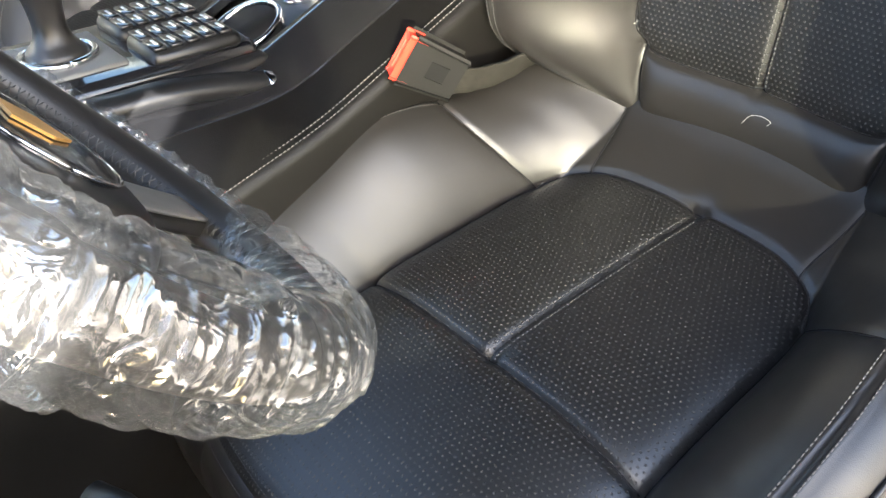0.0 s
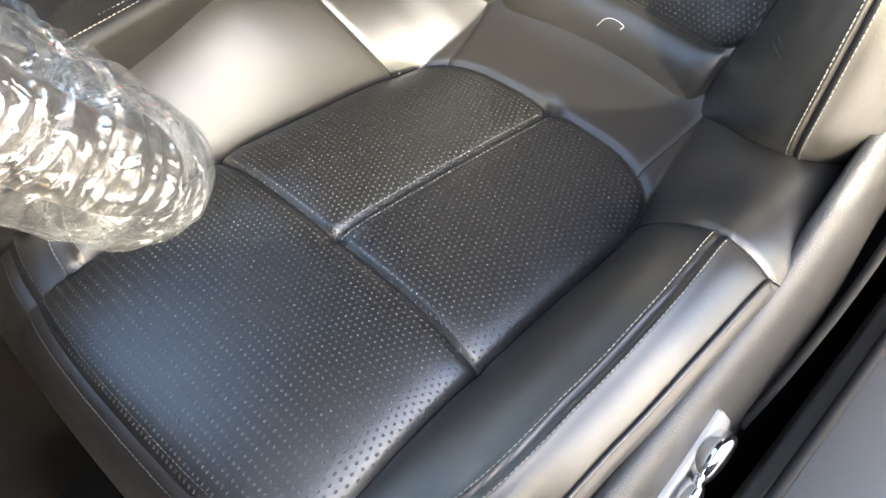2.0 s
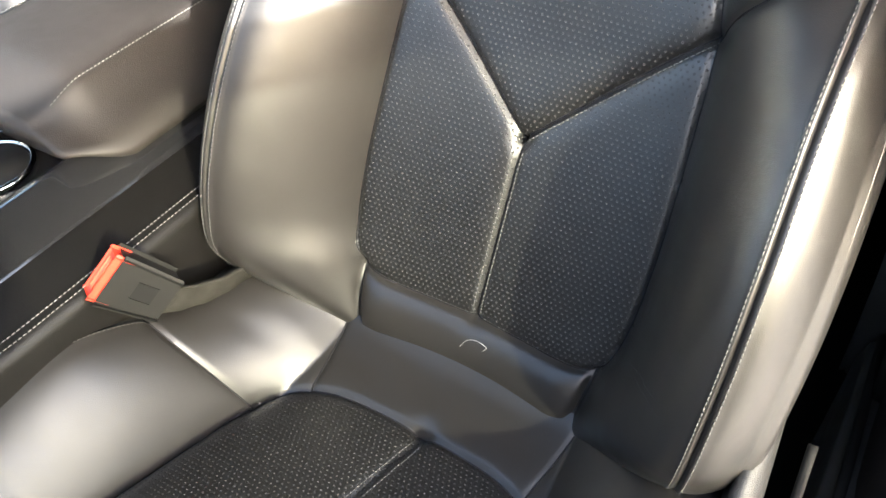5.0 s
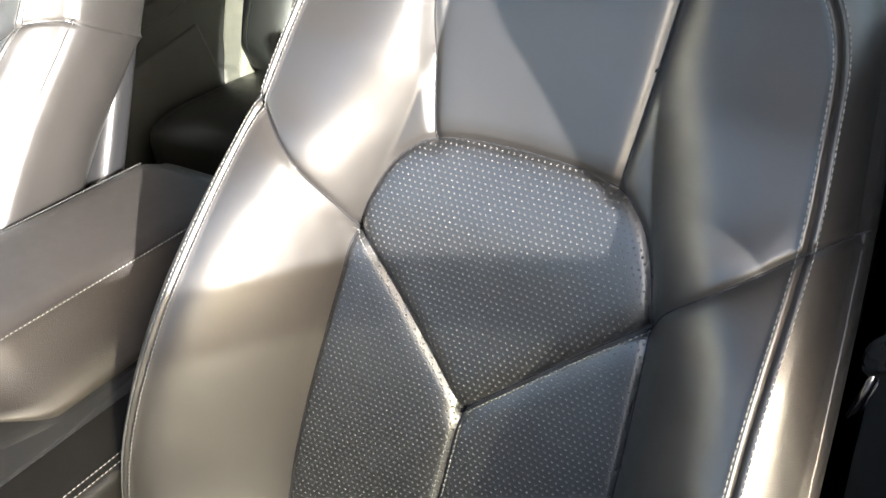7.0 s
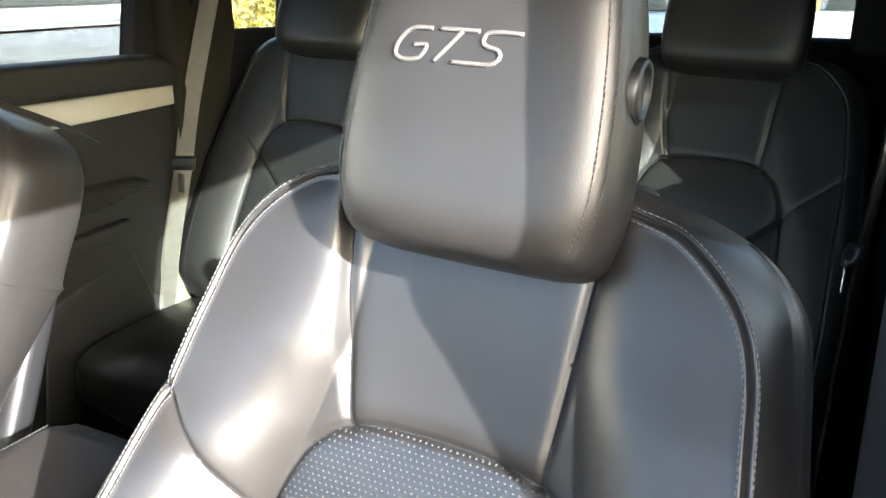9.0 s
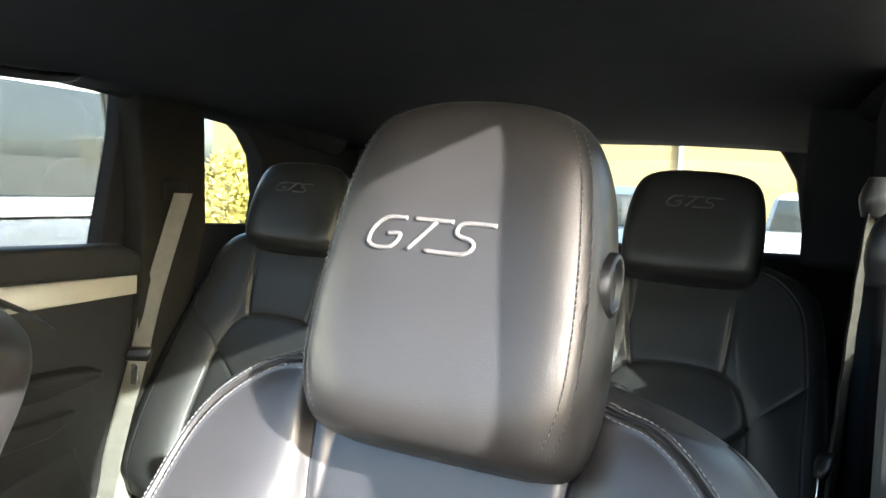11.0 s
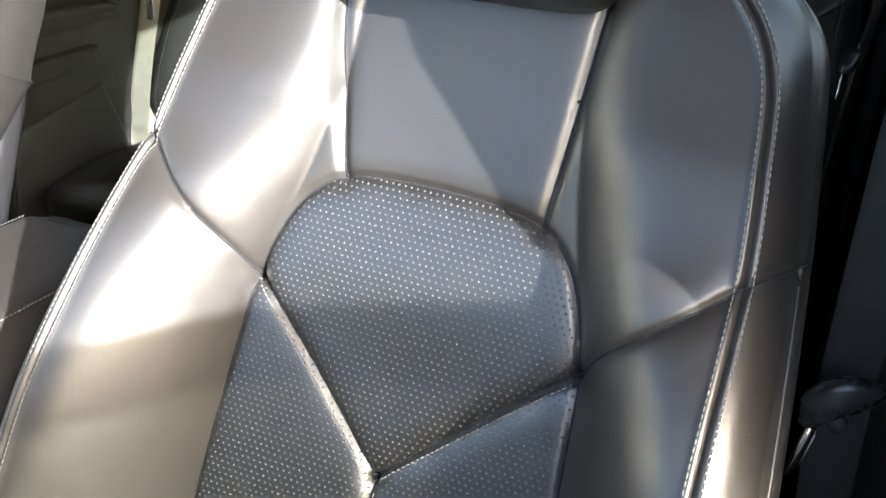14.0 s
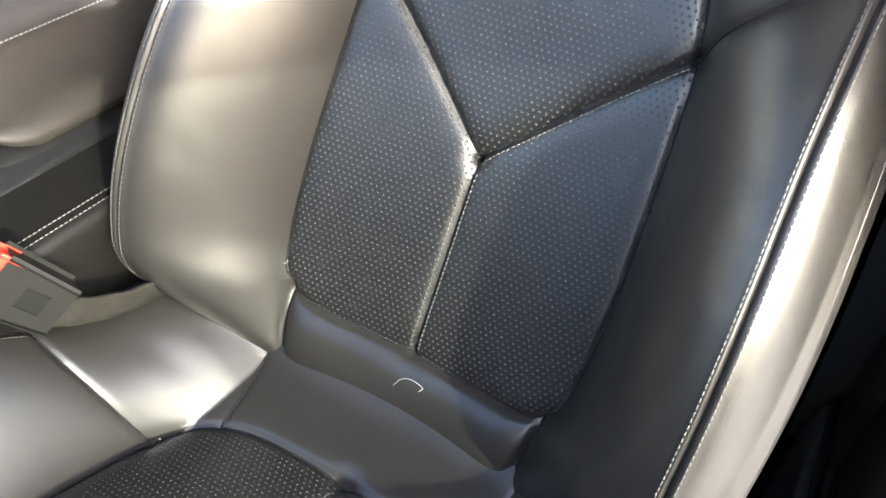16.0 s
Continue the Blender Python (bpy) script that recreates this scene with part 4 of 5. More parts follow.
# ---------------------------------------------------------------- centre console
def console():
    c = thing("centre_console", "black leather and gloss centre console between the front seats", "console", (-.45, .1, .34))

    def strip(name, prof_of, ys, mat, label="", smooth=True):
        V, Fc = [], []
        m = 0
        for y in ys:
            pr = prof_of(y)
            m = len(pr)
            V += [(px, y, pz) for px, pz in pr]
        for i in range(len(ys) - 1):
            for k in range(m - 1):
                Fc.append((i * m + k, (i + 1) * m + k, (i + 1) * m + k + 1, i * m + k + 1))
        return mesh_part(name, V, Fc, mat, c, label, smooth=smooth)
    up = lambda y: .022 * float(smoothstep(.10, -.12, y))
    for sg, nm in ((1, "near"), (-1, "far")):
        X = lambda x: -.45 + sg * (x + .45)
        ys = np.linspace(-.55, .72, 60)
        flank = strip("leather_flank", lambda y: [(X(-.262), .36), (X(-.262), .70), (X(-.258), .80), (X(-.256), .842 + up(y)), (X(-.259), .852 + up(y)), (X(-.266), .856 + up(y)), (X(-.285), .861 + up(y) * 1.6), (X(-.305), .868 + up(y) * 2.4), (X(-.318), .872 + up(y) * 3)], ys, FLANK, "stitched black leather side panel")
        strip("gloss_band", lambda y: [(X(-.318), .870 + up(y) * 3), (X(-.322), .876 + up(y) * 3), (X(-.345), .884 + up(y) * 3.4), (X(-.372), .894 + up(y) * 3.8), (X(-.382), .896 + up(y) * 3.8), (X(-.388), .890 + up(y) * 3.8)], np.linspace(-.55, .40, 50), GLOSS, "dark glossy side band")
        if sg > 0:
            st = lambda off, dz: np.array([(X(-.262 + off), y, .8555 + up(y) + dz) for y in np.linspace(-.35, .62, 120)])
            stitches("flank_stitching", [st(-.002, .0005), st(-.010, .002)], lambda p: (.5, 0, 1), THREAD, flank, label="pale grey double stitching", r=.0006)
    part("core", box_bm((-.60, -.60, .34), (-.30, .72, .845), .01), SATIN, c)
    part("rear_tray", prism_bm([(-.10, .86), (.36, .86), (.36, .874), (-.02, .884), (-.10, .90)], -.530, -.372, "x", .004), SATIN, c, "matt black cup holder tray")
    for cy in (.205, .105):
        bm = bmesh.new()
        bmesh.ops.create_circle(bm, segments=40, radius=.001)
        bm.clear()
        prof = [(.0395, .862), (.040, .884), (.0415, .888), (.0445, .889), (.0468, .886), (.047, .878)]
        rings = [[bm.verts.new((-.455 + r * math.cos(w), cy + r * math.sin(w), z + .012 * (.2 - cy))) for w in np.linspace(0, 2 * math.pi, 41)[:-1]] for r, z in prof]
        for a, b2 in zip(rings[:-1], rings[1:]):
            for k in range(40):
                bm.faces.new((a[k], a[(k + 1) % 40], b2[(k + 1) % 40], b2[k]))
        part("cup_holder_ring", bm, CHROME, c, "chrome cup holder ring")
        bm = bmesh.new()
        bmesh.ops.create_cone(bm, cap_ends=True, segments=32, radius1=.039, radius2=.039, depth=.004, matrix=Matrix.Translation((-.455, cy, .8835)))
        part("cup_well", bm, RUBBER, c)
    # raised front with keys and selector
    T = Matrix.Translation((-.46, -.02, .958)) @ Matrix.Rotation(radians(-24), 4, "X")
    deck = box_bm((-.085, -.17, -.10), (.085, .12, 0), .012, 3)
    deck.transform(T)
    dk = part("switch_deck", deck, GLOSS, c, "gloss black sloping switch deck")
    rim = box_bm((-.098, -.18, -.12), (.098, .125, -.012), .01, 3)
    rim.transform(T)
    part("deck_surround", rim, SATIN, c)
    for i in range(2):
        hump = box_bm((-.078 + .082 * i, .005, -.01), (-.004 + .082 * i, .105, .012), .010, 3)
        hump.transform(T)
        pad = part("key_bank", hump, SATIN, dk, "bank of black keys with white marks")
        for r in range(5):
            for q in range(2):
                key = box_bm((-.074 + .082 * i + .035 * q, .010 + .018 * r, .010), (-.043 + .082 * i + .035 * q, .024 + .018 * r, .0155), .002, 2)
                key.transform(T)
                part("key", key, GLOSS, pad)
                mark = box_bm((-.066 + .082 * i + .035 * q, .0155 + .018 * r, .0150), (-.051 + .082 * i + .035 * q, .0185 + .018 * r, .0160), 0)
                mark.transform(T)
                part("key_mark", mark, WHITE, pad)
    plate = box_bm((-.055, -.115, -.004), (.055, -.01, .004), .003, 2)
    plate.transform(T)
    sel = part("selector_plate", plate, ALU, c, "bright silver selector plate")
    rg = [T @ Vector((-.0 + .034 * math.cos(w), -.060 + .036 * math.sin(w), .006)) for w in np.linspace(0, 2 * math.pi, 48)]
    tube_part("selector_ring", rg, .004, CHROME, sel, sides=8)
    boot = [(T @ Vector((0, -.060, h)), Vector((r, 0, 0)), T.to_3x3() @ Vector((0, r, 0)), 2.4) for h, r in ((.004, .030), (.012, .028), (.022, .020), (.035, .016), (.055, .017), (.075, .021), (.090, .020), (.098, .010))]
    loft_part("selector_lever", boot, LEATHER, sel, "black leather selector lever", 24, 4)
    # grab handle
    hl = spline([(-.352, .078, .868), (-.350, .058, .882), (-.350, .02, .912), (-.352, -.03, .943), (-.358, -.075, .962), (-.372, -.13, .985), (-.39, -.20, 1.02), (-.41, -.30, 1.06)], 10)
    tube_part("grab_handle", hl, .0165, SATIN, c, "padded black grab handle", 14, .8)
    tube_part("handle_collar", hl[7:11], .0182, CHROME, c, "thin chrome collar", 14, .8)


WHITE = material("white_mark", (0.75, 0.75, 0.73), 0.5, vary=0.03)
console()


def armrest():
    a = thing("armrest", "worn black leather armrest lid with grey stitching", "armrest", (-.48, .45, .86))
    V, Fc = [], []
    ys = np.concatenate([np.linspace(.235, .30, 14), np.linspace(.31, .60, 24), np.linspace(.605, .655, 10)])
    half = [(-.36, .915, 1), (-.342, .905, 1)]
    for y in ys:
        front = float(smoothstep(.235, .30, y))
        back = float(smoothstep(.655, .62, y))
        e = min(front ** .5, .6 + .4 * back)
        lip = .930 + .028 * front
        top = .938 + .024 * front - .010 * (1 - back)
        pr = [(.0, .004), (.06, .003), (.085, .001), (.092, -.002), (.0965, -.008), (.104, -.020), (.118, -.038), (.136, -.055), (.146, -.064), (.147, -.074), (.130, -.082), (.09, -.086)]
        row = [(-.480 + px * (.82 + .18 * e), y, top + pz * (1 if pz > -.01 else .35 + .65 * front)) for px, pz in pr]
        row = [(-.96 - q[0], q[1], q[2]) for q in row[::-1]] + row[1:]
        V += row
    m = len(row)
    for i in range(len(ys) - 1):
        for k in range(m - 1):
            Fc.append((i * m + k, (i + 1) * m + k, (i + 1) * m + k + 1, i * m + k + 1))
    Fc.append(tuple(range(m)))
    Fc.append(tuple((len(ys) - 1) * m + k for k in range(m))[::-1])
    lid = mesh_part("lid", V, Fc, SUEDE, a)
    for sg in (1, -1):
        ln = np.array([(-.480 + sg * .0925 * (.82 + .18 * float(smoothstep(.235, .30, y)) ** .5), y, .9375 + .024 * float(smoothstep(.235, .30, y)) - .0010) for y in np.linspace(.262, .63, 90)])
        stitches("lid_stitching", [ln], lambda p, sg=sg: (.3 * sg, 0, 1), THREAD, lid, label="pale grey edge stitching", r=.0008)
    part("armrest_box", box_bm((-.56, .38, .845), (-.40, .68, .885), .008), SATIN, a)
    part("catch", box_bm((-.51, .226, .912), (-.45, .244, .930), .004), CHROME, a, "small silver lid catch")


armrest()


# ---------------------------------------------------------------- steering wheel in plastic film
def steering_wheel():
    W = thing("steering_wheel", "leather steering wheel wrapped in crinkled clear plastic film", "steering wheel", (0, -.154, 1.198))
    wc, tilt = np.array((-.004, -.154, 1.198)), .30
    e1, e2 = np.array((1.0, 0, 0)), np.array((0, math.sin(tilt), -math.cos(tilt)))
    nn = np.cross(e2, e1)
    nn *= 1 if nn[1] > 0 else -1
    at = lambda a, r, h=0.0: wc + r * (math.cos(a) * e1 + math.sin(a) * e2) + h * nn
    R = .189
    n1, n2 = 120, 18
    V = [at(2 * math.pi * i / n1, R + .0145 * math.cos(2 * math.pi * k / n2), .0165 * math.sin(2 * math.pi * k / n2)) for i in range(n1) for k in range(n2)]
    Fc = [(i * n2 + k, ((i + 1) % n1) * n2 + k, ((i + 1) % n1) * n2 + (k + 1) % n2, i * n2 + (k + 1) % n2) for i in range(n1) for k in range(n2)]
    rim = mesh_part("rim", V, Fc, LEATHER, W, "black leather rim with laced inner seam")
    # laced seam along the inside
    zz = []
    for i in range(0, 360, 2):
        a = radians(i)
        zz.append(np.array([at(a, R - .0135, .004), at(a + .012, R - .0146, .0), at(a + .02, R - .0135, -.004)]))
        zz.append(np.array([at(a + .02, R - .0135, .004), at(a + .012, R - .0146, .0), at(a, R - .0135, -.004)]))
    VV, FF = [], []
    for ln in zz:
        v, f = tube(ln, .0007, 4)
        o = len(VV)
        VV += v
        FF += [tuple(k + o for k in q) for q in f]
    tagged(mesh_part("rim_lacing", VV, FF, DARK_THREAD, rim), kind="stuff")
    # film: a loose, gathered sleeve with pleats across the rim
    n1, n2 = 900, 56
    V = np.empty((n1, n2, 3))
    rng = random.Random(4)
    ph = [(rng.uniform(0, 6.28), rng.randint(38, 95), rng.uniform(-3, 3), rng.uniform(.4, 1)) for _ in range(7)]
    fine = [(rng.uniform(0, 6.28), rng.randint(140, 330), rng.uniform(-5, 5), rng.uniform(.3, 1)) for _ in range(7)]
    for i in range(n1):
        a = 2 * math.pi * i / n1
        for k in range(n2):
            b = 2 * math.pi * k / n2
            w = sum(g * math.sin(f * a + p + c * math.sin(b) * 1.2) for p, f, c, g in ph) / 7
            u = sum(g * math.sin(f * a + p + c * math.sin(b + .7)) for p, f, c, g in fine) / 7
            sharp = abs(w) ** .7 * (1 if w > 0 else -1)
            lump = noise.noise(Vector((math.cos(a) * 7, math.sin(a) * 7, b * .8)))
            r = .0262 + .0030 * sharp + .0020 * u + .002 * lump
            edge = .006 * max(0, math.cos(b - math.pi)) ** 6
            deg = math.degrees(a)
            peel = float(smoothstep(82, 112, deg)) * (1 - float(smoothstep(300, 335, deg)))   # pushed back over the outer edge here
            rr = r * (1 - peel) + (.0085 + .0030 * sharp + .0018 * u + .002 * lump) * peel
            V[i, k] = at(a, R + .0110 * peel + (rr + edge * (1 - peel)) * math.cos(b), .0125 * peel + (rr * 1.04) * math.sin(b))
    idx = lambda i, k: (i % n1) * n2 + k % n2
    Fc = [(idx(i, k), idx(i + 1, k), idx(i + 1, k + 1), idx(i, k + 1)) for i in range(n1) for k in range(n2)]
    film = mesh_part("film_sleeve", V.reshape(-1, 3), Fc, FILM, W, "loose crinkled clear plastic film")
    # hub, spokes
    hc = wc + e2 * .035 - nn * .030
    hub = [(hc + nn * h, e1 * a, e2 * b, p) for h, a, b, p in ((-.03, .060, .055, 2.6), (-.005, .082, .072, 2.6), (.018, .081, .070, 2.6), (.030, .072, .062, 2.5), (.036, .054, .047, 2.3), (.038, .02, .017, 2))]
    h = loft_part("hub", hub, SATIN, W, "black airbag cover", 64, 6)
    em = [(hc + nn * hh, e1 * a, e2 * a * .86, 2) for hh, a in ((.030, .050), (.0375, .050), (.0395, .047), (.040, .03))]
    loft_part("emblem_surround", em, GLOSS, h, "oval dark emblem field", 48, 4)
    tube_part("emblem_ring", [hc + nn * .0385 + .050 * (math.cos(w) * e1 + .86 * math.sin(w) * e2) for w in np.linspace(0, 2 * math.pi, 60)], .0012, CHROME, h, "thin chrome oval ring", 6)
    part_v = [hc + nn * .0405 + q for q in (e1 * .014 + e2 * -.018, e1 * -.014 + e2 * -.018, e1 * -.014 + e2 * .004, e2 * .018, e1 * .014 + e2 * .004)]
    bm = bmesh.new()
    lo = [bm.verts.new(tuple(p)) for p in part_v]
    hi = [bm.verts.new(tuple(p + nn * .0015)) for p in part_v]
    bm.faces.new(hi)
    for k in range(5):
        bm.faces.new((lo[k], lo[(k + 1) % 5], hi[(k + 1) % 5], hi[k]))
    part("emblem", bm, GOLD, h, "small gold and red plain shield", smooth=False)
    for a, w0, inlay in ((0.10, 1.0, 0), (math.pi - .10, 1.0, 0), (math.pi / 2 - .26, .55, 0), (math.pi / 2 + .26, .55, 1)):
        cross = np.cross(nn, at(a, 1) - wc)
        sp = [(at(a, r, hh), cross * w * w0, nn * d, 3) for r, hh, w, d in ((.06, -.016, .030, .010), (.10, -.014, .026, .009), (.14, -.009, .022, .008), (R - .006, -.003, .020, .008))]
        s1 = loft_part("spoke", sp, SATIN, W, n=24)
        if inlay:
            sp = [(at(a, r, hh), cross * w, nn * .0018, 5) for r, hh, w in ((.085, -.0055, .019), (.12, -.0035, .018), (.168, .003, .015))]
            loft_part("spoke_inlay", sp, INLAY, s1, "satin grey spoke inlay", 20)
    # column with stalk
    col = tube_part("column_shroud", [wc - nn * .03, wc - nn * .12, wc - nn * .3], .055, SATIN, W, sides=20)
    tube_part("column_adjuster", [(-.10, -.300, .868), (-.075, -.292, .860), (-.045, -.285, .850), (-.035, -.283, .847)], [.013, .016, .015, .009], SATIN, W, "small black adjuster lever", 14)


INLAY = material("satin_grey_inlay", (0.13, 0.125, 0.115), 0.42, metal=0.2, vary=0.08)
GOLD = material("gold_enamel", (0.55, 0.30, 0.08), 0.35, metal=0.5, vary=0.5, vary_scale=60)
steering_wheel()


def pedals():
    for k, (x, w) in enumerate(((-.10, .10), (-.27, .055))):
        p = thing("pedal", ("wide brake pedal with bright studs" if k == 0 else "narrow accelerator pedal with bright studs"), "pedal", (x, -.52, .40), group="pedals")
        bm = box_bm((x - w / 2, -.50, .44), (x + w / 2, -.485, .53), .006)
        bmesh.ops.rotate(bm, verts=bm.verts[:], cent=(x, -.49, .48), matrix=Matrix.Rotation(radians(-35), 3, "X"))
        part("pad", bm, SILVER, p, "brushed steel pad")
        tube_part("arm", [(x, -.50, .50), (x, -.56, .62), (x, -.58, .75)], .010, SATIN, p)


pedals()


def floor_film(at, size, turn, seed):
    rng = random.Random(seed)
    V, Fc = [], []
    n = 14
    for i in range(n):
        for k in range(n):
            a, b = i / (n - 1) - .5, k / (n - 1) - .5
            z = .010 + .014 * abs(noise.noise(Vector((a * 4 + seed, b * 5, 1)))) + .008 * abs(math.sin(a * 14 + b * 9 + seed))
            V.append(Matrix.Translation(at) @ Matrix.Rotation(turn, 4, "Z") @ Vector((a * size[0] * (1 + .2 * b), b * size[1], z)))
    Fc = [(i * n + k, (i + 1) * n + k, (i + 1) * n + k + 1, i * n + k + 1) for i in range(n - 1) for k in range(n - 1)]
    ob = mesh_part("plastic_scrap", V, Fc, FILM)
    return tagged(ob, "crumpled scrap of clear plastic film on the floor", "plastic film", "film scraps")


floor_film((-.20, -.40, .362), (.10, .05), .6, 1)
floor_film((-.12, -.36, .362), (.04, .09), .4, 2)


# ---------------------------------------------------------------- car shell
def shell(name, bm, mat, label, cat, smooth=True):
    return tagged(part(name, bm, mat, smooth=smooth), label, cat, kind="structure")


CX = -.45
HL, HR = .42, -1.32   # inner faces of the two sides
shell("floor", box_bm((HR - .02, -1.3, .28), (HL + .02, 2.75, .36), 0), CARPET, "black carpeted car floor", "floor", False)
bm = box_bm((-.30, -.55, .36), (.33, -.24, .366), .002)
shell("floor_mat", bm, CARPET, "black carpet mat in the driver's footwell", "floor mat")

# roof lining, crowned across and falling to the tail
RZ = 1.695


def roof():
    bm = bmesh.new()
    x0, x1, y0, y1, nx, ny = -1.28, .38, -.06, 2.55, 16, 30
    grid = [[bm.verts.new((x0 + (x1 - x0) * i / nx, y0 + (y1 - y0) * k / ny, 0)) for k in range(ny + 1)] for i in range(nx + 1)]
    for i in range(nx):
        for k in range(ny):
            bm.faces.new((grid[i][k], grid[i + 1][k], grid[i + 1][k + 1], grid[i][k + 1]))
    ex = bmesh.ops.extrude_face_region(bm, geom=bm.faces[:])
    for v in [g for g in ex["geom"] if isinstance(g, bmesh.types.BMVert)]:
        v.co.z += .05
    for v in bm.verts:
        v.co.x -= max(0, v.co.x - .1) * .32 * float(smoothstep(.95, .65, v.co.y))   # cut back over the front doors, to let the sun reach the headrest
        q = (v.co.x - CX) / .85
        v.co.z += RZ + .035 * (1 - q * q) - .035 * max(0, v.co.y - 1.0) ** 2
    shell("roof_lining", bm, LINING, "dark fabric roof lining", "roof lining")
    # Unseen panel, added above the cut lining to keep sky light out.
    shell("roof_panel", box_bm((-1.34, -.08, 1.80), (.44, 2.70, 1.815), .006), PAINT, "dark painted roof panel", "roof")


roof()


def pillar(name, pts, half, mat, label):
    """A pillar lofted along points; half gives the half widths along x and y."""
    secs = [(p, (hx, 0, 0), (0, hy, 0), 3.2) for p, (hx, hy) in zip(pts, half)]
    ob = loft_part(name, secs, mat, None, "", 28, 8)
    return tagged(ob, label, "pillar", kind="structure")


for sg, nm in ((1, "left"), (-1, "right")):
    X = lambda x: CX + sg * (x - CX)
    pillar("front_pillar_" + nm, [(X(.30), .10, 1.70), (X(.345), -.18, 1.58), (X(.385), -.50, 1.40), (X(.42), -.80, 1.22), (X(.44), -1.0, 1.10)], [(.06, .07), (.07, .085), (.075, .10), (.08, .10), (.08, .10)], LINING, "dark trimmed windscreen pillar")
    # Left pillar, out of view, stands further forward to shade the headrest's outer side.
    dy = 0 if sg > 0 else .27
    pillar("centre_pillar_" + nm, [(X(.41), .590 + dy, 1.80), (X(.415), .570 + dy, 1.69), (X(.42), .532 + dy, 1.60), (X(.42), .505 + dy, 1.45), (X(.42), .512 + dy, 1.35), (X(.43), .53 + dy, 1.10), (X(.445), .56 + dy, .80), (X(.445), .56 + dy, .36)], [(.03, .12), (.03, .12), (.03, .105), (.03, .105), (.03, .105), (.03, .115), (.04, .14), (.05, .16)], LINING, "dark trimmed door pillar")
    # Unseen rail; its height sets where sun ends on the headrest's top.
    tube_line = [(X(.40), -.10, 1.735), (X(.42), .15, 1.750), (X(.42), .45, 1.753), (X(.415), 1.0, 1.765), (X(.375), 1.7, 1.715), (X(.33), 2.4, 1.64)]
    ob = tube_part("roof_rail_" + nm, spline(tube_line, 8), .05, LINING, sides=16)
    tagged(ob, "dark lining along the door top", "roof rail", kind="structure")

# far rear door, its window and the pillar behind it
def far_side():
    d = thing("rear_door", "black rear door panel with a pale silver trim strip", "car door", (-1.28, 1.2, .45))
    d["kind"] = "structure"
    part("door_panel", prism_bm([(.95, .40), (1.42, .40), (1.52, .62), (1.56, .90), (1.57, 1.24), (1.55, 1.28), (.95, 1.30)], HR, HR + .055, "x", .01), DOORSKIN, d)
    part("window_sill_pad", prism_bm([(.95, 1.255), (1.57, 1.245), (1.565, 1.300), (1.50, 1.325), (.95, 1.335)], HR, HR + .075, "x", .014, 3), DOORSKIN, d)
    part("trim_strip", prism_bm([(.95, 1.183), (1.565, 1.200), (1.568, 1.246), (.95, 1.250)], HR + .03, HR + .066, "x", .004), PALE_TRIM, d, "pale satin silver trim strip")
    part("arm_pad", prism_bm([(.95, .985), (1.30, .995), (1.42, 1.01), (1.44, 1.03), (1.40, 1.045), (.95, 1.06)], HR, HR + .10, "x", .016, 3), DOORSKIN, d, "padded door armrest")
    part("pull_pocket", prism_bm([(.95, .875), (1.30, .90), (1.38, .935), (1.37, .95), (.95, .93)], HR + .03, HR + .075, "x", .008, 3), DOORSKIN, d)
    part("pale_lower", prism_bm([(1.05, .40), (1.43, .40), (1.47, .60), (1.38, .86), (1.12, .80)], HR + .03, HR + .060, "x", .01), DOORSKIN, d)
    part("window_frame", prism_bm([(1.477, 1.30), (1.56, 1.29), (1.60, 1.60), (1.60, 1.75), (1.50, 1.75), (1.548, 1.72), (1.534, 1.58)], HR - .03, HR + .02, "x", .006), LINING, d)
    part("pane", box_bm((HR - .02, .93, 1.28), (HR - .016, 1.56, 1.75), 0), PRIVACY, d, "lightly tinted door window pane", False)
    p = thing("rear_pillar_right", "suede trimmed rear pillar with a belt slot", "pillar", (-1.2, 1.7, .6))
    p["kind"] = "structure"
    part("pillar_trim", prism_bm([(1.535, .60), (1.60, .60), (1.765, 1.30), (1.785, 1.36), (1.775, 1.66), (1.765, 1.75), (1.535, 1.75), (1.555, 1.45), (1.555, 1.25)], HR - .01, HR + .085, "x", .014, 3), PILLAR, p)
    part("lower_sill_cover", prism_bm([(1.32, .36), (1.58, .36), (1.66, .62), (1.60, .92), (1.55, .92)], HR, HR + .10, "x", .02, 3), SUNLIT_TRIM, p, "lower trim panel, coloured pale for the sun patch on it")
    part("belt_slot", prism_bm([(1.62, 1.435), (1.70, 1.435), (1.70, 1.475), (1.645, 1.49), (1.62, 1.48)], HR + .07, HR + .092, "x", .004), RUBBER, p)
    q = thing("quarter_panel_right", "dark lined panel round the small rear side window", "rear panel", (-1.28, 2.0, .6))
    q["kind"] = "structure"
    part("panel_below", prism_bm([(1.72, .36), (2.75, .36), (2.75, 1.34), (1.72, 1.37)], HR, HR + .06, "x", .01), LINING, q)
    part("panel_behind", prism_bm([(2.04, 1.34), (2.75, 1.34), (2.75, 1.76), (1.72, 1.76), (1.72, 1.74), (1.81, 1.715), (1.91, 1.675), (1.99, 1.625), (2.04, 1.565), (2.06, 1.45)], HR, HR + .06, "x", .006), LINING, q)
    part("pane", box_bm((HR - .01, 1.70, 1.34), (HR - .006, 2.08, 1.76), 0), PRIVACY, q, "lightly tinted side window pane", False)


# Pale colour stands in for the sun patch on the lower trim.
SUNLIT_TRIM = material("sunlit_trim_plastic", (0.22, 0.21, 0.17), 0.55, bump=0.5, scale=600, kind="leather")
far_side()


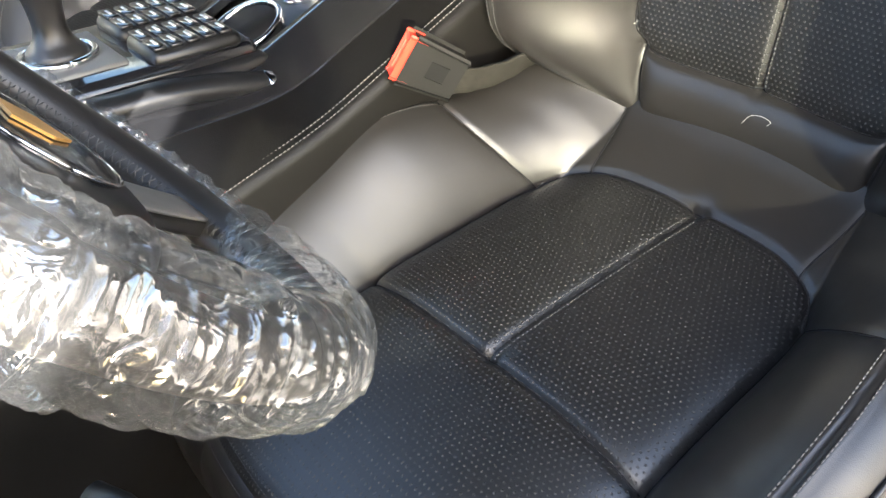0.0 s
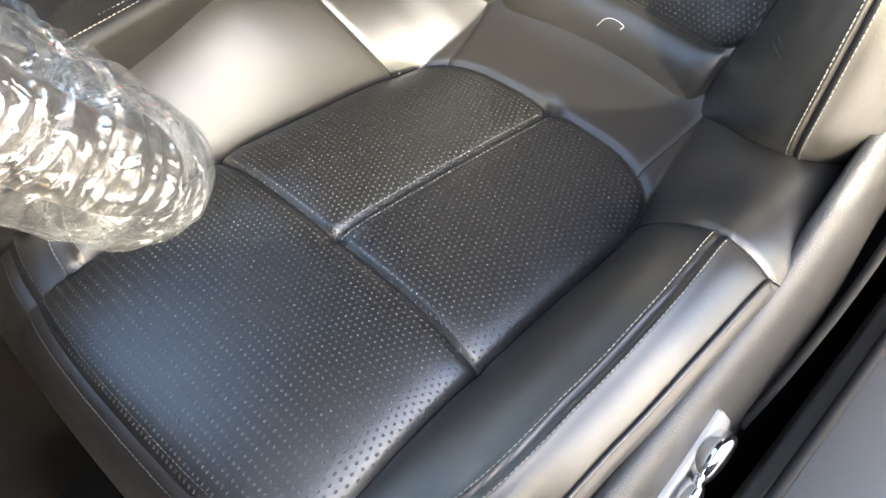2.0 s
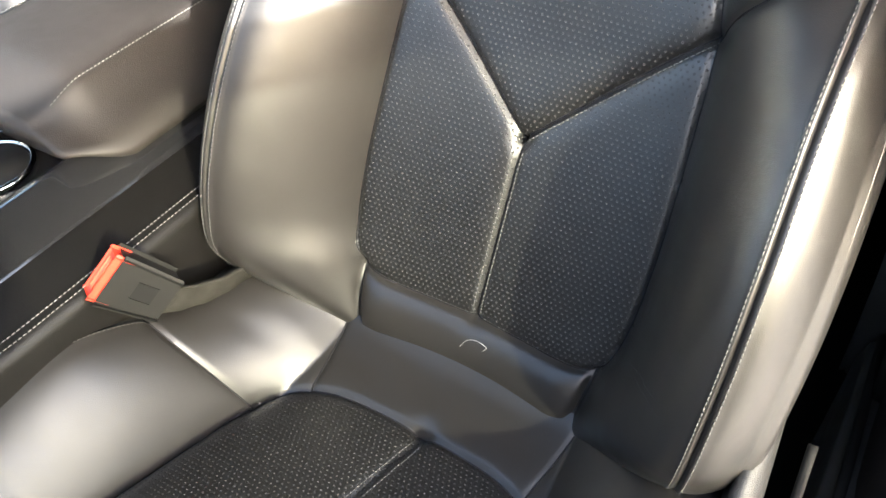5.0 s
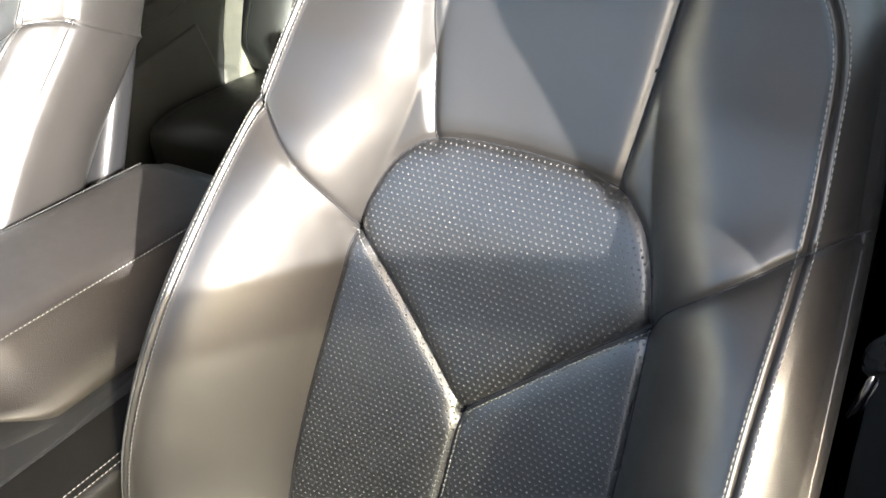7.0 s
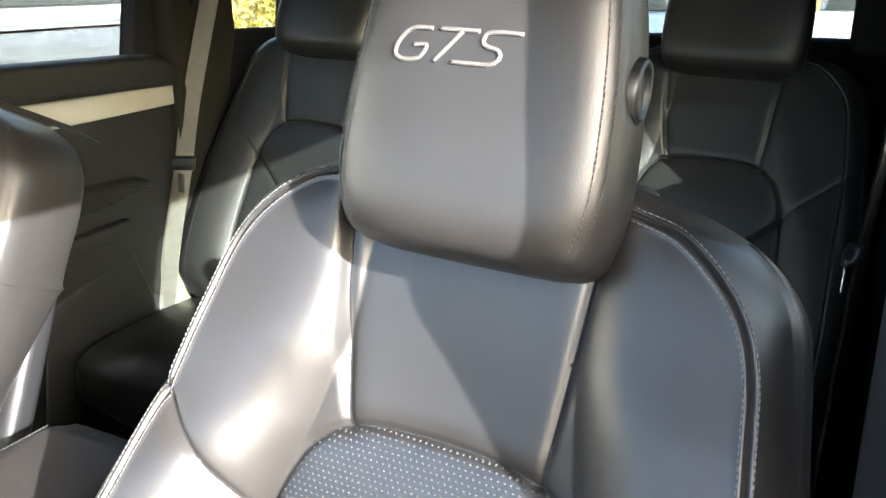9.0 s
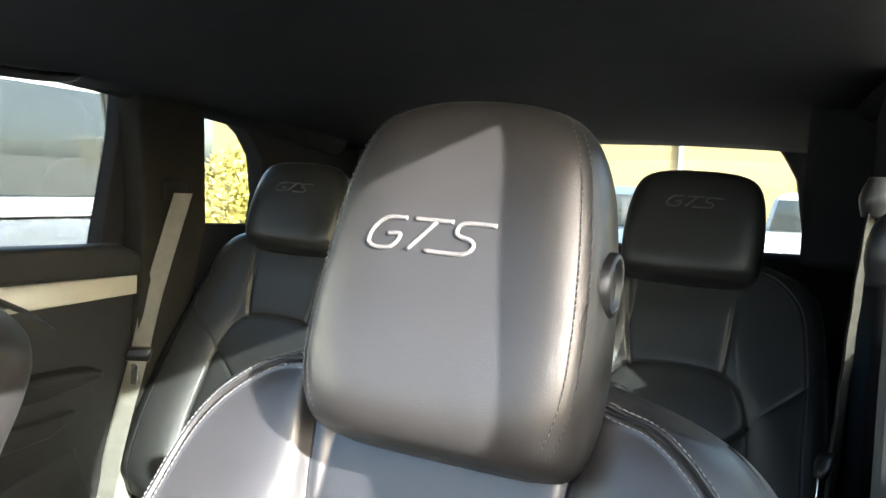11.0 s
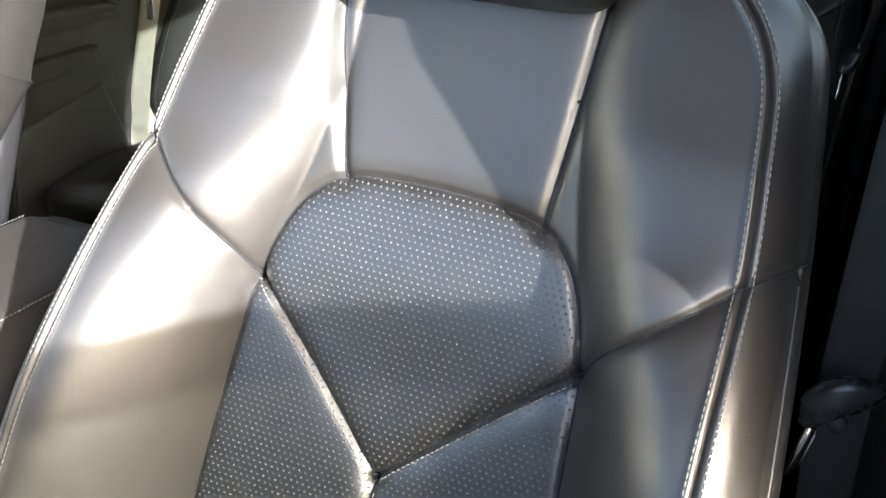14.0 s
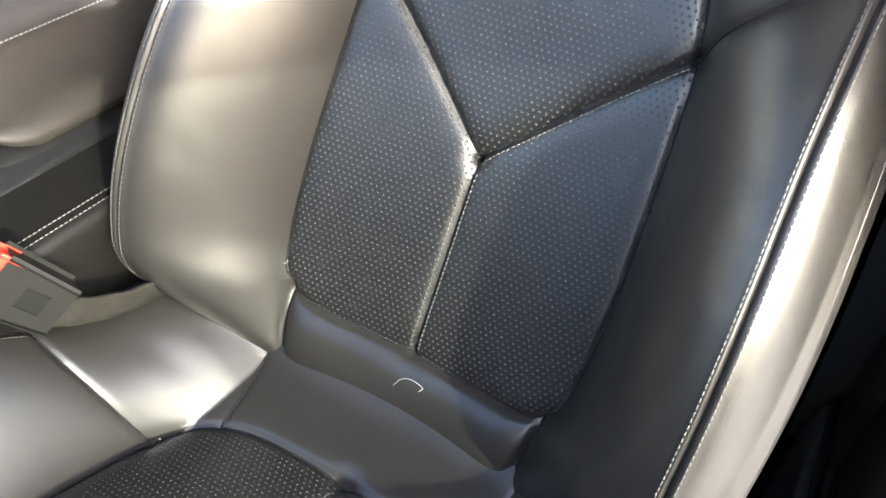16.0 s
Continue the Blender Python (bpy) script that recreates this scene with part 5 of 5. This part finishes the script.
def front_right_door():
    d = thing("front_passenger_door", "black front passenger door panel", "car door", (-1.28, 0, .45))
    d["kind"] = "structure"
    part("door_panel", prism_bm([(-.95, .40), (.80, .40), (.80, 1.28), (-.95, 1.22)], HR, HR + .06, "x", .01), DOORSKIN, d)
    part("pane", box_bm((HR - .02, -.8, 1.2), (HR - .016, .80, 1.70), 0), GLASS, d, "clear door window pane", False)


front_right_door()


def left_side():
    s = thing("door_sill", "grained black plastic sill trim beside the driver's seat", "sill trim", (.43, 0, .36))
    s["kind"] = "structure"
    part("sill_cover", prism_bm([(.366, .36), (.368, .56), (.374, .592), (.388, .606), (.45, .612), (.52, .60), (.53, .36)], -.9, .70, "y", .004, 3), PLASTIC, s)
    tube_part("door_seal", spline([(.385, .70, .605), (.392, .40, .617), (.395, 0, .620), (.395, -.8, .62)], 8), .006, RUBBER, s)
    d = thing("rear_left_door", "black rear door panel behind the driver", "car door", (.42, 1.3, .45))
    d["kind"] = "structure"
    part("door_panel", prism_bm([(.60, .36), (1.70, .36), (1.75, 1.30), (.60, 1.31)], HL - .03, HL + .06, "x", .012), DOORSKIN, d)
    part("pane", box_bm((HL + .02, .62, 1.28), (HL + .024, 1.62, 1.74), 0), PRIVACY, d, "lightly tinted door window pane", False)
    q = thing("rear_pillar_left", "dark lined rear pillar and quarter panel", "pillar", (.40, 2.0, .5))
    q["kind"] = "structure"
    part("pillar_trim", prism_bm([(1.50, 1.26), (1.85, 1.28), (1.90, 1.72), (1.43, 1.72)], HL - .06, HL + .02, "x", .02, 3), LINING, q)
    part("quarter_panel", prism_bm([(1.70, .36), (2.75, .36), (2.75, 1.36), (1.70, 1.36)], HL - .05, HL + .03, "x", .012), LINING, q)
    part("corner_post", prism_bm([(1.84, 1.355), (2.75, 1.36), (2.75, 1.72), (1.88, 1.72)], HL - .18, HL + .03, "x", .02, 3), LINING, q)
    # open front door, out of view; swing and frame set to shade the seat
    f = thing("front_driver_door", "open front driver's door out of view, set to shade the seat", "car door", (.50, -.85, .45))
    f["kind"] = "structure"
    swing = Matrix.Translation((.48, -.84, 0)) @ Matrix.Rotation(radians(40), 4, "Z")
    bits = [part("door_panel", prism_bm([(0, .42), (1.10, .42), (1.20, .62), (1.24, 1.18), (0, 1.15)], -.05, .06, "y", .02, 3), PAINT, f),
            part("window_frame", prism_bm([(.02, 1.14), (.10, 1.21), (.55, 1.54), (.80, 1.632), (1.05, 1.650), (1.22, 1.648), (1.24, 1.17), (1.195, 1.17), (1.18, 1.592), (1.05, 1.596), (.82, 1.578), (.58, 1.49), (.14, 1.17)], -.02, .03, "y", .005), PAINT, f),
            part("arm_pad", prism_bm([(.25, .86), (1.0, .88), (1.02, .95), (.25, .95)], .055, .12, "y", .012, 3), PLASTIC, f),
            part("pane", prism_bm([(.06, 1.14), (.57, 1.51), (.82, 1.60), (1.05, 1.62), (1.20, 1.615), (1.22, 1.14)], .002, .006, "y", 0), DIM_SIDE_GLASS, f, "greenish door window pane, darkened to dim the sun on the seat", False)]
    for o in bits:
        o.data.transform(swing)


# Tint stands in for unseen shade that weakens the sun on the seat.
DIM_SIDE_GLASS = clear_film("dim_green_side_glass", (0.52, 0.52, 0.46), 0.01, 0)
PALE_LINING = material("grey_lining", (0.018, 0.018, 0.019), 0.8, bump=0.6, scale=700)
left_side()


DASH = material("dash_plastic", (0.040, 0.040, 0.041), 0.5, bump=0.6, scale=700, kind="leather", spec=0.4)


def dash():
    d = thing("dashboard", "black dashboard below the windscreen", "dashboard", (CX, -.9, .5))
    loft_part("dash_top", [((-1.30, -.82, .98), (0, .26, 0), (0, 0, .18), 3.4), ((-.8, -.78, 1.0), (0, .28, 0), (0, 0, .19), 3.4), ((-.2, -.76, 1.02), (0, .30, 0), (0, 0, .20), 3.4), ((.1, -.76, 1.03), (0, .30, 0), (0, 0, .22), 3.2), ((.40, -.82, .98), (0, .26, 0), (0, 0, .18), 3.4)], DASH, d, n=40)
    loft_part("instrument_hood", [((-.26, -.50, 1.23), (0, .12, 0), (0, 0, .08), 2.6), ((-.14, -.46, 1.29), (0, .13, 0), (0, 0, .12), 2.6), ((.15, -.46, 1.29), (0, .13, 0), (0, 0, .12), 2.6), ((.29, -.50, 1.23), (0, .12, 0), (0, 0, .08), 2.6)], DASH, d, n=32)
    part("bulkhead", box_bm((HR, -1.30, .36), (HL, -1.18, 1.10), .02), CARPET, d)
    g = bmesh.new()
    vs = [g.verts.new(p) for p in ((-1.26, -1.25, 1.12), (.36, -1.25, 1.12), (.26, -.04, 1.70), (-1.16, -.04, 1.70))]
    g.faces.new(vs)
    ex = bmesh.ops.extrude_face_region(g, geom=g.faces[:])
    for v in [q for q in ex["geom"] if isinstance(q, bmesh.types.BMVert)]:
        v.co.z += .005
    shell("windscreen", g, SCREEN, "clear laminated windscreen", "windscreen", False)


dash()


def tail():
    t = thing("tailgate", "dark lined tailgate round a wide rear window", "tailgate", (CX, 2.7, .5))
    t["kind"] = "structure"
    part("lower_trim", box_bm((HR, 2.66, .36), (HL, 2.76, 1.33), .02), LINING, t)
    part("upper_trim", prism_bm([(HR, 1.665), (HL, 1.645), (HL, 1.76), (HR, 1.76)], 2.60, 2.76, "y", .02), LINING, t)
    part("side_trim", prism_bm([(.235, 1.32), (HL, 1.32), (HL, 1.70), (.10, 1.70), (.16, 1.62), (.20, 1.55)], 2.60, 2.75, "y", .012), PALE_LINING, t)
    part("side_trim", prism_bm([(-1.135, 1.32), (HR, 1.32), (HR, 1.70), (-1.0, 1.70), (-1.06, 1.62), (-1.10, 1.55)], 2.60, 2.75, "y", .012), LINING, t)
    part("pane", box_bm((-1.2, 2.74, 1.30), (.3, 2.745, 1.66), 0), PRIVACY, t, "lightly tinted rear window pane", False)
    part("load_floor", box_bm((HR, 1.95, .70), (HL, 2.70, .76), .01), CARPET, t)


tail()

# grab handle on the far roof rail
gh = thing("roof_grab_handle", "black plastic grab handle over the far rear door", "grab handle", (-1.2, 1.25, 1.66))
tube_part("grip", spline([(-1.22, 1.00, 1.725), (-1.185, 1.03, 1.698), (-1.175, 1.10, 1.685), (-1.175, 1.24, 1.688), (-1.185, 1.31, 1.700), (-1.22, 1.34, 1.725)], 8), .011, SATIN, gh, sides=10)


# ---------------------------------------------------------------- outside
ASPHALT = material("grey_concrete", (0.38, 0.345, 0.29), 0.85, bump=0.8, scale=60, vary=0.25, vary_scale=1.5)
WHITE_PAINT = material("silver_white_paint", (0.34, 0.36, 0.37), 0.28, coat=0.6, vary=0.04, vary_scale=2)
DARK_GLASS = material("privacy_glass", (0.03, 0.035, 0.035), 0.05, coat=0.5, vary=0.05)
BEIGE = material("beige_plaster", (0.23, 0.185, 0.090), 0.85, bump=0.5, scale=40, vary=0.12, vary_scale=.7)
BLUE_PAINT = material("blue_grey_paint", (0.10, 0.14, 0.20), 0.25, coat=0.6)
LEAF = material("autumn_leaf", (0.28, 0.24, 0.05), 0.6, vary=0.5, vary_scale=6)
BARK = material("bark", (0.14, 0.11, 0.08), 0.9, bump=0.8, scale=60)
ground = part("ground", box_bm((-400, -400, -.06), (400, 400, 0), 0), ASPHALT, smooth=False)
tagged(ground, "grey concrete yard", "ground", kind="structure")


def parked_van(at):
    v = thing("parked_van", "silver grey van parked alongside, with privacy windows", "van", at)
    x, y, _ = at
    body = prism_bm([(y - 3.0, .30), (y + 2.2, .30), (y + 2.25, 1.20), (y + 2.1, 1.32), (y - 3.0, 1.32)], x - 1.8, x, "x", .05, 3)
    part("body", body, WHITE_PAINT, v, "silver grey painted lower body")
    part("upper_body", prism_bm([(y - 2.6, 1.315), (y + 1.98, 1.315), (y + 1.86, 1.85), (y + 1.6, 1.98), (y - 2.4, 1.98)], x - 1.7, x - .06, "x", .04, 3), WHITE_PAINT, v)
    part("side_window", prism_bm([(y - 2.2, 1.40), (y + 1.72, 1.40), (y + 1.62, 1.82), (y - 2.1, 1.84)], x - .10, x - .045, "x", .01), DARK_GLASS, v, "dark privacy side window")
    part("belt_moulding", prism_bm([(y - 2.6, 1.325), (y + 2.0, 1.325), (y + 2.0, 1.345), (y - 2.6, 1.345)], x - .08, x - .025, "x", .004), CHROME, v, "bright belt moulding")
    part("side_crease", prism_bm([(y - 2.9, 1.10), (y + 2.2, 1.10), (y + 2.2, 1.135), (y - 2.9, 1.135)], x - .02, x + .012, "x", .01), WHITE_PAINT, v)
    part("lower_cladding", prism_bm([(y - 2.95, .30), (y + 2.2, .30), (y + 2.2, .62), (y - 2.95, .62)], x - .03, x + .015, "x", .01), BLUE_PAINT, v)
    part("window_post", prism_bm([(y + 1.705, 1.37), (y + 1.745, 1.37), (y + 1.645, 1.84), (y + 1.615, 1.84)], x - .07, x - .035, "x", .006), RUBBER, v)
    for yy in (y - 1.9, y + 1.3):
        bm = bmesh.new()
        bmesh.ops.create_cone(bm, cap_ends=True, segments=28, radius1=.34, radius2=.34, depth=.22, matrix=Matrix.Translation((x - .13, yy, .34)) @ Matrix.Rotation(radians(90), 4, "Y"))
        w = part("wheel", bm, RUBBER, v)


parked_van((-2.35, 0.85, 0))


def parked_car(at, mat, label):
    c = thing("parked_car", label, "car", at, group="parked cars")
    x, y, _ = at
    part("body", prism_bm([(x - .9, .25), (x + .9, .25), (x + .92, .75), (x + .84, .98), (x - .84, .98), (x - .92, .75)], y, y + 4.3, "y", .08, 3), mat, c)
    part("cabin", prism_bm([(x - .80, .96), (x + .80, .96), (x + .64, 1.54), (x + .45, 1.62), (x - .45, 1.62), (x - .64, 1.54)], y + .9, y + 3.6, "y", .08, 3), mat, c)
    part("windscreen", prism_bm([(x - .70, 1.0), (x + .70, 1.0), (x + .58, 1.50), (x - .58, 1.50)], y + .86, y + .93, "y", .01), DARK_GLASS, c)
    for sx in (-.62, .62):
        part("headlight", box_bm((x + sx - .16, y - .02, .66), (x + sx + .16, y + .06, .80), .03), GLASS_LAMP, c, "clear headlight")
    for sx in (-.82, .82):
        for yy in (y + .8, y + 3.4):
            bm = bmesh.new()
            bmesh.ops.create_cone(bm, cap_ends=True, segments=24, radius1=.32, radius2=.32, depth=.2, matrix=Matrix.Translation((x + sx, yy, .32)) @ Matrix.Rotation(radians(90), 4, "Y"))
            part("wheel", bm, RUBBER, c)


GLASS_LAMP = material("lamp_glass", (0.7, 0.7, 0.7), 0.1, vary=0.03)
parked_car((-2.70, 12.2, 0), BLUE_PAINT, "blue grey car parked across the yard")
parked_car((.15, 13.6, 0), WHITE_PAINT, "silver car parked across the yard")


def far_building():
    b = thing("far_building", "low yellow beige plastered building across the yard", "building", (-2, 30, 0))
    part("wall", box_bm((-26, 30, 0), (14, 38, 5.2), .02), BEIGE, b, smooth=False)
    part("roof_edge", box_bm((-26.3, 29.6, 5.2), (14.3, 38.3, 5.6), .03), WHITE_PAINT, b)
    for k in range(9):
        x = -24 + k * 4.2
        part("post", box_bm((x + 2.6, 29.85, 0), (x + 2.75, 30.0, 5.2), .02), WHITE_PAINT, b)


far_building()


def bush(at, r, seed, label):
    """A rounded bush of many small leaves on thin stems."""
    b = thing("bush", label, "bush", at, group="bushes")
    rng = random.Random(seed)
    V, Fc = [], []
    for _ in range(2600):
        th, u = rng.uniform(0, 6.283), rng.uniform(-.6, 1)
        rr = r * (.62 + .38 * rng.random() ** .4) * (1 + .25 * math.sin(3 * th + seed) * (1 - u * u))
        s = math.sqrt(max(0, 1 - u * u))
        p = Vector((at[0] + rr * s * math.cos(th), at[1] + rr * s * math.sin(th), at[2] + r * .75 + rr * u * .85))
        d = Vector((rng.uniform(-1, 1), rng.uniform(-1, 1), rng.uniform(-1, 1))).normalized()
        e = d.cross(Vector((rng.uniform(-1, 1), rng.uniform(-1, 1), .3))).normalized()
        L = rng.uniform(.04, .09)
        o = len(V)
        V += [p - d * L, p + e * L * .5, p + d * L, p - e * L * .5]
        Fc.append((o, o + 1, o + 2, o + 3))
    tagged(mesh_part("leaves", V, Fc, LEAF, b, smooth=False), kind="stuff")
    VV, FF = [], []
    for k in range(14):
        th = rng.uniform(0, 6.283)
        v, f = tube([at, (at[0] + .3 * r * math.cos(th), at[1] + .3 * r * math.sin(th), at[2] + .5 * r), (at[0] + .7 * r * math.cos(th), at[1] + .7 * r * math.sin(th), at[2] + 1.3 * r * rng.uniform(.7, 1))], [.03, .02, .006], 5)
        o = len(VV)
        VV += v
        FF += [tuple(q + o for q in w) for w in f]
    mesh_part("stems", VV, FF, BARK, b)


bush((-7.2, 9.5, 0), 1.0, 3, "yellow green autumn bush")
bush((-8.6, 11.5, 0), 1.3, 5, "tall yellow autumn bush")
bush((-10.2, 14.0, 0), 1.5, 8, "broad yellow autumn bush")


# ---------------------------------------------------------------- small traces on the seat
def fibre(name, label, cat, pts, r, mat):
    ob = tube_part(name, spline(pts, 8), r, mat, sides=5)
    return tagged(ob, label, cat)


PALE_FIBRE = material("pale_fibre", (0.5, 0.49, 0.46), 0.5, vary=0.1)


def on_seat(x, v, lift=.0006):
    n = float(back_height(np.array([x]), np.array([v]))[0])
    return back_at(x, v, n + lift)


fibre("hair", "pale curled hair lying on the lumbar strip", "hair", [on_seat(-.002, -.036), on_seat(.004, -.026), on_seat(.014, -.0225), on_seat(.026, -.024), on_seat(.024, -.029)], .00025, PALE_FIBRE)


def scuffs():
    """Fine pale scratches in the leather of the near bolster."""
    rng = random.Random(9)
    for k in range(4):
        x0, v0 = rng.uniform(.185, .236), rng.uniform(.035, .075)
        dx, dv = rng.uniform(-.026, -.012), rng.uniform(-.004, .002)
        pts = [on_seat(x0 + dx * q, v0 + dv * q + .0012 * math.sin(q * 5 + k), .0001) for q in (0, .3, .65, 1)]
        ob = tube_part("scuff", spline(pts, 6), .00016, DARK_THREAD, driver, sides=4)


scuffs()
